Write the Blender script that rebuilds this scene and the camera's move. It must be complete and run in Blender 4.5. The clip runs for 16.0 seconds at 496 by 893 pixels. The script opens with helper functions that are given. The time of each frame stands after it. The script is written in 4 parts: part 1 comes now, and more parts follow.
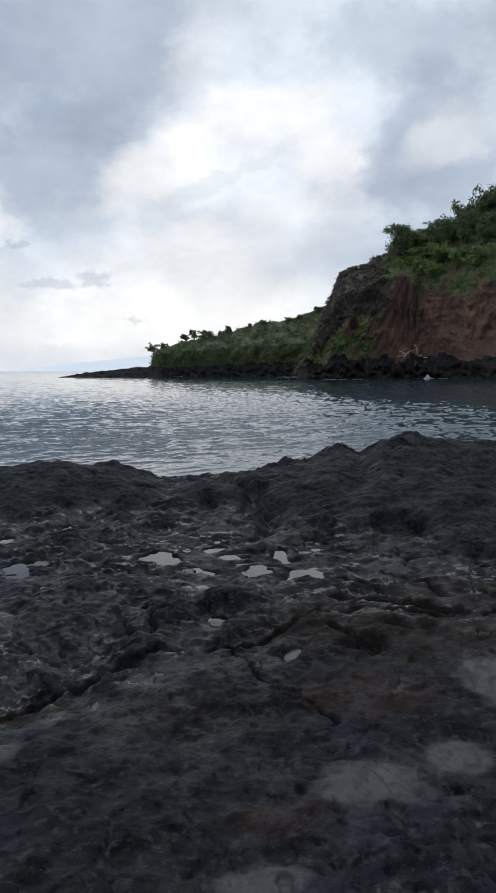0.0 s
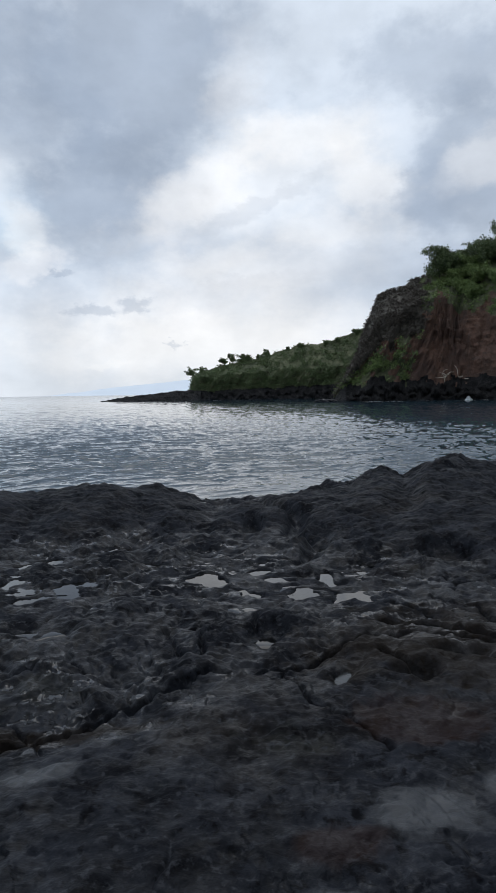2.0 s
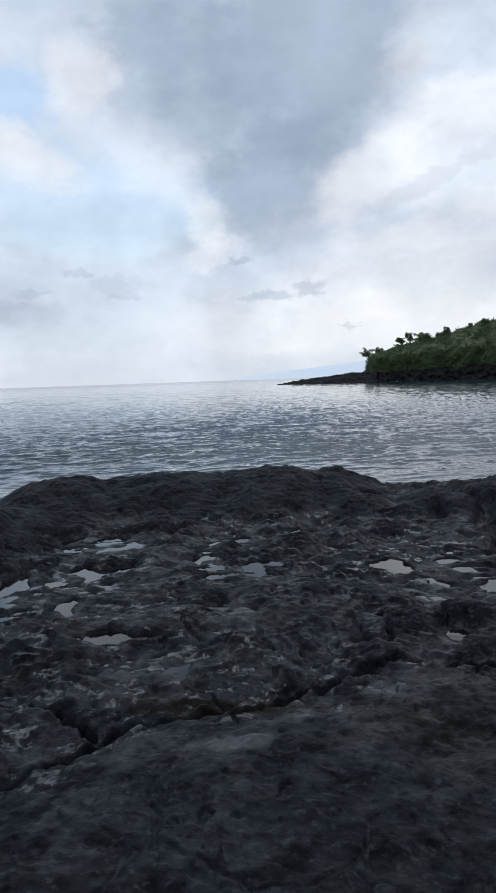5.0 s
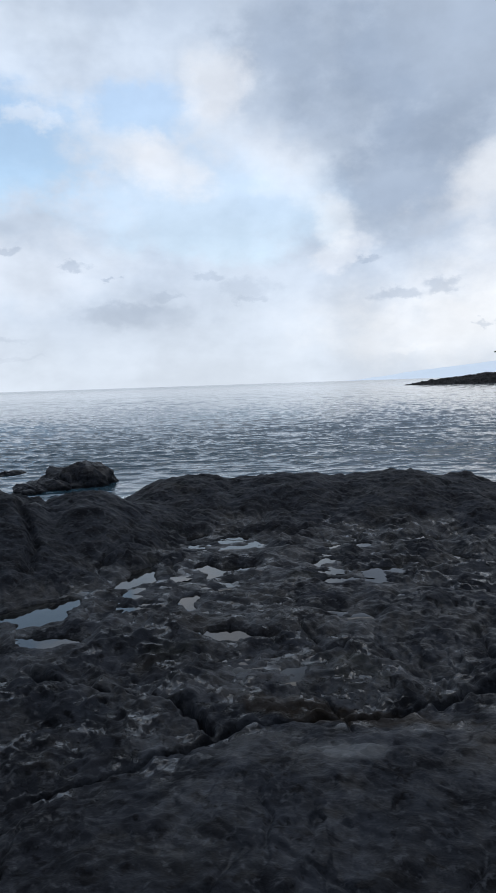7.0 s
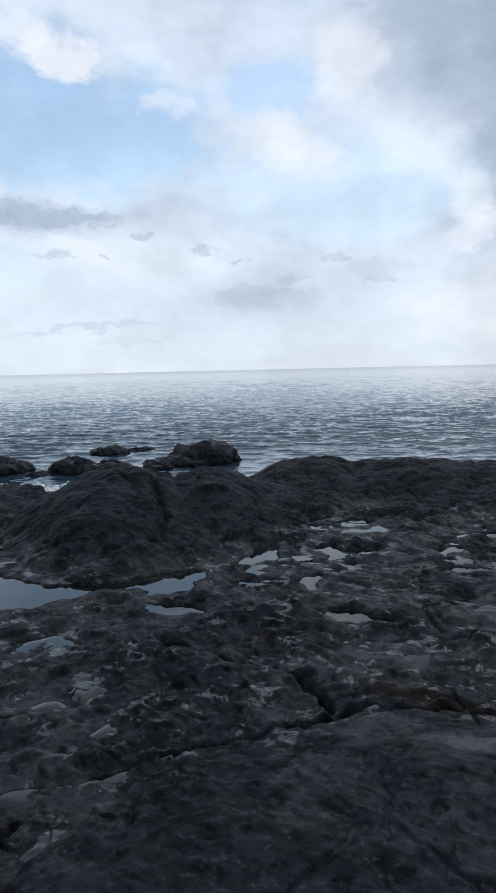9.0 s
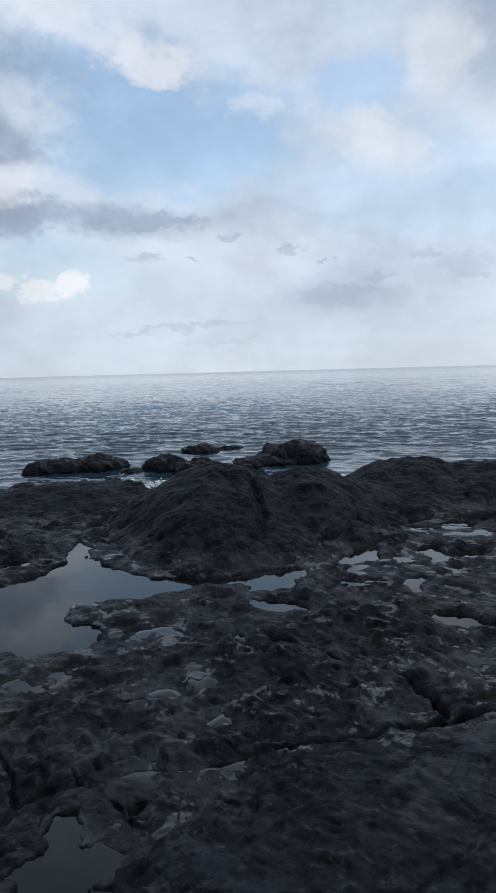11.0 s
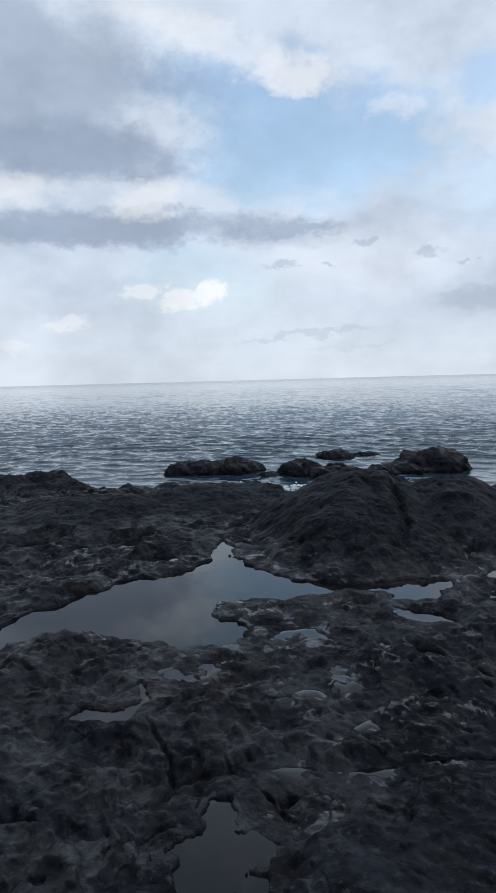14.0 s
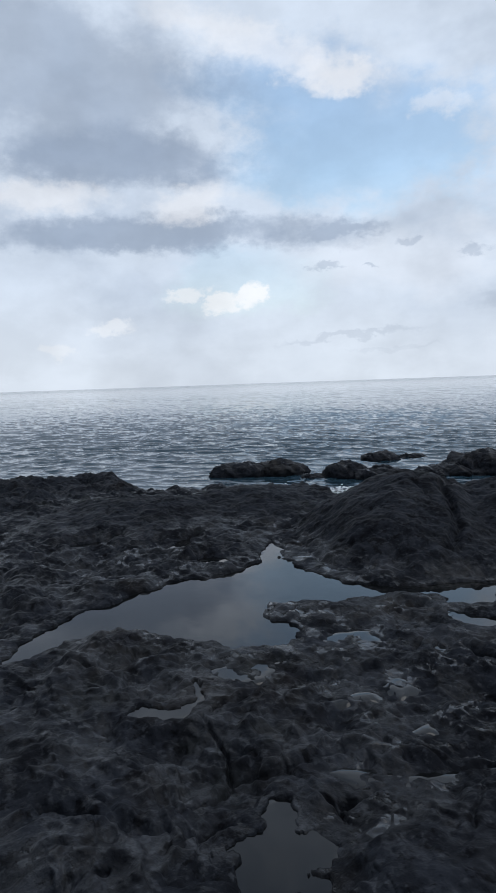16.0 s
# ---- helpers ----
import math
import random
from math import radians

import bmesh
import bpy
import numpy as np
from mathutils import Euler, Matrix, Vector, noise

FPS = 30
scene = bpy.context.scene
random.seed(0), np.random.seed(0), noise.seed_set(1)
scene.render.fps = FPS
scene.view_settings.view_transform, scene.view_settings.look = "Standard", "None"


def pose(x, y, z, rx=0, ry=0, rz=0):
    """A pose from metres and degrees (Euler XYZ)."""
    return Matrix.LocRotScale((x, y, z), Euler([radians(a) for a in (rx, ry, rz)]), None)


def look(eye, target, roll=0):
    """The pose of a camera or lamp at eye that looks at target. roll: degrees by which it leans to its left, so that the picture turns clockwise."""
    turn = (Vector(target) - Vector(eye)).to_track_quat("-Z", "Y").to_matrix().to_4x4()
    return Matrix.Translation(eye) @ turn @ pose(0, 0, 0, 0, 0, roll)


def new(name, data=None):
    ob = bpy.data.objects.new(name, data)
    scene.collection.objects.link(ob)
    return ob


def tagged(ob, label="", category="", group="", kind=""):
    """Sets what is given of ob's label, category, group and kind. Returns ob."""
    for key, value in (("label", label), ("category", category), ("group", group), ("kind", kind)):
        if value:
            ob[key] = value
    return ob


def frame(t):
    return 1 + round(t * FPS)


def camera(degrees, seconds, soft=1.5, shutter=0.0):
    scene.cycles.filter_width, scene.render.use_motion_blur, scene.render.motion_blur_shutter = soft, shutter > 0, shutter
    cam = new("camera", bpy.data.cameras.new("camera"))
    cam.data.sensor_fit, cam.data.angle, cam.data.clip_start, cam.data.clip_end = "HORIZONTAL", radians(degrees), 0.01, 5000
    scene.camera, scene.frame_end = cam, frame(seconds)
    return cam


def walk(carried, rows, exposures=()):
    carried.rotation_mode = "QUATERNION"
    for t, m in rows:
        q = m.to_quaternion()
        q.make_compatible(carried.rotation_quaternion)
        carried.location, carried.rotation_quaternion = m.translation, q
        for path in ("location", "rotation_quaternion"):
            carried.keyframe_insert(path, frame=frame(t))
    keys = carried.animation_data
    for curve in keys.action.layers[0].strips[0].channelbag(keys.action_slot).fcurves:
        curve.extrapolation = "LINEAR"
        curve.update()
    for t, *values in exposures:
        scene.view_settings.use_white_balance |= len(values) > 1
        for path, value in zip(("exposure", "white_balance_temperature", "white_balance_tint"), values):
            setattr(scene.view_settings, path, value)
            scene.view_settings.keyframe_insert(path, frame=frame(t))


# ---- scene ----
cam = camera(41.4, 16.0, soft=0.7)
PATH = [
    (0, (0.403, 0.329, 1.429), (0.587, 2.307, 1.197), -0.3),
    (0.5, (0.389, 0.316, 1.43), (0.524, 2.302, 1.234), -0.0),
    (1, (0.378, 0.301, 1.434), (0.465, 2.29, 1.25), -0.2),
    (1.5, (0.356, 0.302, 1.434), (0.44, 2.294, 1.27), -0.1),
    (2, (0.346, 0.293, 1.434), (0.415, 2.286, 1.272), -0.8),
    (2.5, (0.316, 0.281, 1.434), (0.359, 2.272, 1.247), -1.0),
    (3, (0.313, 0.289, 1.435), (0.305, 2.28, 1.244), -1.5),
    (3.5, (0.309, 0.288, 1.445), (0.189, 2.276, 1.263), -2.1),
    (4, (0.303, 0.302, 1.445), (0.102, 2.285, 1.282), -1.9),
    (4.5, (0.284, 0.297, 1.447), (-0.046, 2.262, 1.267), -1.7),
    (5, (0.274, 0.295, 1.442), (-0.183, 2.232, 1.239), -2.0),
    (7.5, (0.296, 0.288, 1.461), (-0.589, 2.072, 1.275), -1.7),
    (8, (0.291, 0.275, 1.46), (-0.673, 2.016, 1.266), -1.6),
    (8.5, (0.28, 0.277, 1.456), (-0.786, 1.955, 1.234), -1.7),
    (9, (0.27, 0.271, 1.446), (-0.864, 1.902, 1.213), -1.3),
    (9.5, (0.244, 0.256, 1.439), (-0.951, 1.845, 1.227), -1.6),
    (10, (0.219, 0.223, 1.442), (-1.016, 1.78, 1.212), -1.8),
    (12.5, (0.147, 0.108, 1.447), (-1.353, 1.415, 1.244), -0.8),
    (13, (0.139, 0.093, 1.445), (-1.404, 1.347, 1.228), -1.0),
    (13.5, (0.144, 0.092, 1.441), (-1.432, 1.306, 1.238), -1.4),
    (14, (0.152, 0.074, 1.446), (-1.451, 1.253, 1.244), -1.5),
    (14.5, (0.129, 0.065, 1.437), (-1.505, 1.2, 1.235), -1.5),
    (15, (0.136, 0.051, 1.438), (-1.507, 1.172, 1.23), -1.8),
    (15.5, (0.124, 0.031, 1.446), (-1.523, 1.147, 1.244), -1.5),
    (16, (0.126, 0.025, 1.44), (-1.55, 1.098, 1.249), -2.0),
]
walk(cam, [(t, look(eye, target, roll)) for t, eye, target, roll in PATH],
     exposures=[(0, 0.12, 6700, 10), (0.5, -0.03, 6580, 10), (1.5, 0.0, 6540, 10), (2.5, 0.03, 6520, 10), (3.5, 0.06, 6460, 10), (5.0, 0.0, 6350, 10), (9.0, 0.08, 6300, 10), (9.5, 0.11, 6280, 10), (10.0, -0.18, 6250, 10), (12.5, -0.05, 6300, 10), (16.0, -0.06, 6320, 10)])

# ---- world: broken overcast over the sea ----
SEA = -0.9                      # water level; the flats of the shelf lie at 0
SUN_AZ, SUN_EL = 8.0, 60.0      # degrees: right of the first view, behind the clouds

world = bpy.data.worlds.new("overcast_sky")
scene.world = world
world.use_nodes = True
wt = world.node_tree
wt.nodes.clear()


def wn(kind):
    return wt.nodes.new(kind)


def wmath(op, a, b=None, c=None):
    n = wn("ShaderNodeMath")
    n.operation = op
    for i, v in enumerate((a, b, c)):
        if v is None:
            continue
        if isinstance(v, (int, float)):
            n.inputs[i].default_value = v
        else:
            wt.links.new(v, n.inputs[i])
    return n.outputs[0]


w_out = wn("ShaderNodeOutputWorld")
w_bg = wn("ShaderNodeBackground")
wt.links.new(w_bg.outputs[0], w_out.inputs[0])
w_tc = wn("ShaderNodeTexCoord")
w_sep = wn("ShaderNodeSeparateXYZ")
wt.links.new(w_tc.outputs["Generated"], w_sep.inputs[0])
w_az = wmath("MULTIPLY", wmath("ARCTAN2", wmath("MULTIPLY", w_sep.outputs[0], -1.0), w_sep.outputs[1]), 180 / math.pi)
w_el = wmath("MULTIPLY", wmath("ARCSINE", w_sep.outputs[2]), 180 / math.pi)
w_pos = wn("ShaderNodeCombineXYZ")
wt.links.new(w_az, w_pos.inputs[0])
wt.links.new(w_el, w_pos.inputs[1])


def wnoise(scale, stretch, detail, rough, offset=0.0):
    m = wn("ShaderNodeMapping")
    m.inputs["Scale"].default_value = (1, stretch, 1)
    m.inputs["Location"].default_value = (offset, offset * 1.7, offset)
    wt.links.new(w_pos.outputs[0], m.inputs[0])
    n = wn("ShaderNodeTexNoise")
    n.inputs["Scale"].default_value = scale
    n.inputs["Detail"].default_value = detail
    n.inputs["Roughness"].default_value = rough
    wt.links.new(m.outputs[0], n.inputs["Vector"])
    return n


def wvec(op, a, b):
    n = wn("ShaderNodeVectorMath")
    n.operation = op
    for i, v in enumerate((a, b)):
        if isinstance(v, tuple):
            n.inputs[i].default_value = v
        else:
            wt.links.new(v, n.inputs[i])
    return n.outputs[0]


drift = wvec("MULTIPLY", wvec("SUBTRACT", wnoise(0.09, 1.3, 9, 0.62).outputs["Color"], (0.5, 0.5, 0.5)), (11, 7, 0))
w_warp = wvec("ADD", w_pos.outputs[0], drift)
billow = wvec("MULTIPLY", wvec("SUBTRACT", wnoise(0.55, 1.4, 6, 0.6, 31.0).outputs["Color"], (0.5, 0.5, 0.5)), (5.0, 2.6, 0))
w_small = wvec("ADD", w_pos.outputs[0], billow)

# clear sky above, paler towards the horizon
w_sky = wn("ShaderNodeTexSky")
w_sky.sky_type, w_sky.sun_disc = "NISHITA", False
w_sky.sun_elevation, w_sky.sun_rotation = radians(SUN_EL), radians(SUN_AZ)
w_blue = wvec("MULTIPLY", w_sky.outputs[0], (0.180, 0.176, 0.155))
w_ragged = wnoise(0.17, 1.45, 9, 0.6, 47.0).outputs["Fac"]
state = {"colour": None}


def wmix(factor, a, b):
    n = wn("ShaderNodeMix")
    n.data_type = "RGBA"
    for sock, v in ((n.inputs["Factor"], factor), (n.inputs["A"], a), (n.inputs["B"], b)):
        if isinstance(v, (int, float, tuple)):
            sock.default_value = v
        else:
            wt.links.new(v, sock)
    return n.outputs["Result"]


def wramp(value, x0, x1, y0, y1):
    n = wn("ShaderNodeMapRange")
    n.interpolation_type = "SMOOTHSTEP"
    wt.links.new(value, n.inputs[0])
    for i, v in enumerate((x0, x1, y0, y1)):
        n.inputs[i + 1].default_value = v
    return n.outputs[0]


VEIL = (0.69, 0.775, 0.89, 1)    # thin high cloud
GREY = (0.33, 0.405, 0.525, 1)   # undersides of thick cloud
WHITE = (0.93, 0.94, 0.97, 1)   # lit cloud
GLOW = (1.08, 1.07, 1.06, 1)    # thin cloud in front of the sun
CUMULUS = (1.0, 1.0, 1.0, 1)    # sunlit heaps near the horizon
HORIZON = (0.80, 0.845, 0.89, 1)
wide = wnoise(0.045, 1.5, 6, 0.55, 11.0).outputs["Fac"]
cover = wramp(wide, 0.42, 0.62, 0.0, 0.5)
state["colour"] = wmix(cover, VEIL, GREY)


def puff(kind, az, el, rx, ry, turn, strength):
    """A gap (B), a dark mass (G), a lit mass (W) or a lit edge (E) of cloud at azimuth (to the left) and elevation, in degrees."""
    m = wn("ShaderNodeMapping")
    m.vector_type = "TEXTURE"
    m.inputs["Location"].default_value = (az, el, 0)
    m.inputs["Rotation"].default_value = (0, 0, radians(-turn))
    m.inputs["Scale"].default_value = (rx, ry, 1)
    wt.links.new(w_warp if ry > 1.7 and kind != "C" else w_small, m.inputs[0])
    ln = wn("ShaderNodeVectorMath")
    ln.operation = "LENGTH"
    wt.links.new(m.outputs[0], ln.inputs[0])
    inner = {"E": 0.30, "B": 0.6, "G": 0.5, "W": 0.38, "S": 0.1, "C": 0.55}[kind]
    ragged = wmath("MULTIPLY_ADD", w_ragged, 0.8 if kind == "S" else 1.7, wmath("SUBTRACT", ln.outputs["Value"], 0.4 if kind == "S" else 0.85))
    f = wramp(ragged, {"E": 1.30, "B": 1.28, "G": 1.32, "W": 1.26, "S": 1.4, "C": 1.12}[kind], inner, 0.0, strength)
    state["colour"] = wmix(f, state["colour"], {"E": GLOW, "B": w_blue, "G": GREY, "W": WHITE, "S": GLOW, "C": CUMULUS}[kind])


puff("B", 25.2, 14.5, 11.6, 4.2, 0, 0.42)
puff("B", 48.0, 18.8, 10.9, 4.5, -5, 0.85)
puff("B", 32.1, 20.7, 5.1, 2.7, 0, 0.77)
puff("B", 47.7, 20.9, 12.0, 4.3, -12, 0.8)
puff("B", 56.7, 8.3, 7.2, 2.8, 0, 0.39)
puff("G", 7.3, 25.2, 10.4, 7.4, 0, 0.72)
puff("G", 9.5, 16.6, 6.2, 5.6, 0, 0.62)
puff("G", 17.5, 22.0, 8.6, 4.6, -20, 0.4)
puff("G", 18.5, 26.4, 5.6, 3.9, 0, 0.45)
puff("G", -20.5, 16.8, 5.8, 6.7, 0, 0.6)
puff("G", -18.5, 24.9, 8.6, 3.4, 0, 0.5)
puff("G", -15.6, 9.8, 6.8, 1.8, 0, 0.3)
puff("G", 1.1, 8.4, 7.8, 1.2, 5, 0.35)
puff("G", 51.0, 12.3, 5.0, 1.2, 0, 0.45)
puff("G", 32.4, 5.9, 5.1, 1.0, 0, 0.28)
puff("G", 71.0, 23.1, 11.4, 6.1, 0, 0.65)
puff("G", 67.7, 18.8, 10.2, 2.4, 0, 0.85)
puff("G", 66.1, 12.6, 14.9, 1.5, 2, 0.8)
puff("G", 23.7, 8.2, 2.7, 0.9, 0, 0.25)
# unseen dark cloud above the view, added to dim the near pool's reflection
puff("G", 62.0, 44.0, 16.0, 9.0, 0, 0.8)
puff("W", 3.7, 3.9, 15.2, 2.8, 0, 0.51)
puff("W", 25.5, 23.2, 2.8, 3.1, -20, 0.51)
puff("W", 15.8, 10.6, 3.0, 1.2, 20, 0.40)
puff("W", 31.2, 17.6, 4.4, 2.1, -15, 0.64)
puff("W", 48.4, 23.2, 2.8, 1.2, 0, 0.51)
puff("W", 40.5, 21.0, 2.2, 0.9, 0, 0.42)
puff("W", 73.3, 15.3, 5.8, 1.3, 0, 0.59)
puff("W", 61.7, 14.9, 3.6, 1.4, 10, 0.59)
puff("W", 48.6, 23.6, 4.8, 1.4, -8, 0.55)
puff("W", 56.9, 26.4, 9.5, 1.5, -15, 0.55)
puff("W", 44.2, 9.1, 11.4, 2.7, 0, 0.26)
puff("E", 1.4, 17.0, 8.2, 2.4, 29, 0.42)
puff("E", -6.2, 20.2, 7.6, 2.2, 12, 0.42)
puff("E", -12.6, 17.4, 4.2, 2.8, -40, 0.40)
puff("E", -1.6, 24.4, 2.6, 4.0, -25, 0.25)
puff("E", -9.0, 13.4, 7.4, 1.8, -4, 0.30)
puff("E", 1.5, 11.2, 6.8, 1.8, 10, 0.30)
puff("E", -21.4, 17.6, 4.2, 1.8, 20, 0.28)
puff("E", 15.6, 13.0, 3.0, 2.2, -30, 0.35)
puff("E", 19.8, 17.4, 4.8, 2.4, -35, 0.25)
puff("G", -3.4, 15.6, 6.5, 0.8, 22, 0.3)
puff("G", -17.5, 15.6, 2.6, 3.4, 10, 0.45)
puff("G", -4.0, 9.6, 6.0, 0.6, 4, 0.3)
puff("S", -4.5, 16.8, 11.0, 3.0, 20, 0.3)
puff("S", -3.0, 9.5, 13.0, 3.0, 8, 0.4)
puff("S", 1.0, 4.5, 18.0, 4.2, 0, 0.7)
# small dark shreds and low bars, and sunlit heaps over the horizon
for az, el, rx, ry, strong in ((38.2, 10.1, 1.6, 0.42, 0.42), (35.3, 9.1, 0.8, 0.2, 0.45), (27.0, 9.3, 1.3, 0.42, 0.3),
                               (43.4, 11.2, 1.5, 0.38, 0.4), (46.6, 9.5, 0.9, 0.18, 0.4), (50.3, 9.6, 1.4, 0.28, 0.4),
                               (35.0, 6.2, 3.6, 0.85, 0.36), (11.3, 7.0, 1.9, 0.55, 0.5), (7.5, 7.6, 1.6, 0.6, 0.45),
                               (13.6, 10.0, 1.2, 0.3, 0.4), (4.2, 4.4, 0.8, 0.3, 0.45),
                               (48.2, 3.7, 5.5, 0.26, 0.45), (49.5, 12.3, 4.2, 0.55, 0.5), (30.2, 7.6, 2.2, 0.3, 0.3),
                               (23.5, 7.2, 1.8, 0.3, 0.28), (44.5, 2.6, 4.0, 0.2, 0.25)):
    puff("G", az, el, rx, ry, 4, strong)
for az, el, rx, ry, strong in ((56.6, 7.7, 1.4, 1.3, 0.85), (59.0, 6.9, 1.9, 0.8, 0.75), (62.0, 7.7, 2.0, 0.65, 0.6),
                               (68.6, 4.9, 2.4, 0.75, 0.5), (73.2, 3.0, 1.8, 0.9, 0.45), (9.5, 2.6, 2.4, 0.35, 0.5)):
    puff("C", az, el, rx, ry, 8, strong)
# haze that whitens the lowest degrees
state["colour"] = wmix(wramp(w_el, 11.0, 0.0, 0.0, 0.55), state["colour"], HORIZON)
# fine mottling
mott = wramp(wnoise(0.15, 1.5, 8, 0.55, 5.0).outputs["Fac"], 0.3, 0.7, 0.93, 1.07)
w_scale = wn("ShaderNodeVectorMath")
w_scale.operation = "SCALE"
wt.links.new(state["colour"], w_scale.inputs[0])
wt.links.new(mott, w_scale.inputs["Scale"])
wt.links.new(w_scale.outputs[0], w_bg.inputs[0])
w_bg.inputs[1].default_value = 1.0

sun = new("sun", bpy.data.lights.new("sun", "SUN"))
sun.data.energy, sun.data.angle, sun.data.color = 0.5, radians(40), (1.0, 0.96, 0.9)
sun.matrix_world = look((0, 0, 0), (-math.sin(radians(SUN_AZ)) * -1 * math.cos(radians(SUN_EL)) * -1, -math.cos(radians(SUN_AZ)) * math.cos(radians(SUN_EL)), -math.sin(radians(SUN_EL))))


# ---- materials ----
class Mat:
    """A node material under construction."""

    def __init__(self, name):
        self.m = bpy.data.materials.new(name)
        self.m.use_nodes = True
        self.t = self.m.node_tree
        self.b = self.t.nodes["Principled BSDF"]
        self.pos = self.t.nodes.new("ShaderNodeNewGeometry").outputs["Position"]

    def node(self, kind):
        return self.t.nodes.new(kind)

    def put(self, sock, v):
        if isinstance(v, (int, float, tuple)):
            sock.default_value = v
        else:
            self.t.links.new(v, sock)

    def noise(self, scale, detail=6, rough=0.55, stretch=(1, 1, 1), offset=0.0, out="Fac"):
        m = self.node("ShaderNodeMapping")
        m.inputs["Scale"].default_value = stretch
        m.inputs["Location"].default_value = (offset, offset, offset)
        self.put(m.inputs[0], self.pos)
        n = self.node("ShaderNodeTexNoise")
        for key, v in (("Scale", scale), ("Detail", detail), ("Roughness", rough)):
            n.inputs[key].default_value = v
        self.put(n.inputs["Vector"], m.outputs[0])
        return n.outputs[out]

    def ramp(self, v, x0, x1, y0=0.0, y1=1.0):
        n = self.node("ShaderNodeMapRange")
        n.interpolation_type = "SMOOTHSTEP"
        self.put(n.inputs[0], v)
        for i, w in enumerate((x0, x1, y0, y1)):
            n.inputs[i + 1].default_value = w
        return n.outputs[0]

    def mix(self, f, a, b):
        n = self.node("ShaderNodeMix")
        n.data_type = "RGBA"
        self.put(n.inputs["Factor"], f)
        for s, v in (("A", a), ("B", b)):
            self.put(n.inputs[s], (*v, 1) if isinstance(v, tuple) else v)
        return n.outputs["Result"]

    def math(self, op, a, b):
        n = self.node("ShaderNodeMath")
        n.operation = op
        self.put(n.inputs[0], a)
        self.put(n.inputs[1], b)
        return n.outputs[0]

    def colour(self, v):
        self.put(self.b.inputs["Base Color"], (*v, 1) if isinstance(v, tuple) else v)
        return self

    def rough(self, v):
        self.put(self.b.inputs["Roughness"], v)
        return self

    def bump(self, v, strength, distance, chain=None):
        n = self.node("ShaderNodeBump")
        n.inputs["Strength"].default_value = strength
        n.inputs["Distance"].default_value = distance
        self.put(n.inputs["Height"], v)
        if chain is not None:
            self.put(n.inputs["Normal"], chain)
        self.put(self.b.inputs["Normal"], n.outputs[0])
        return n.outputs[0]


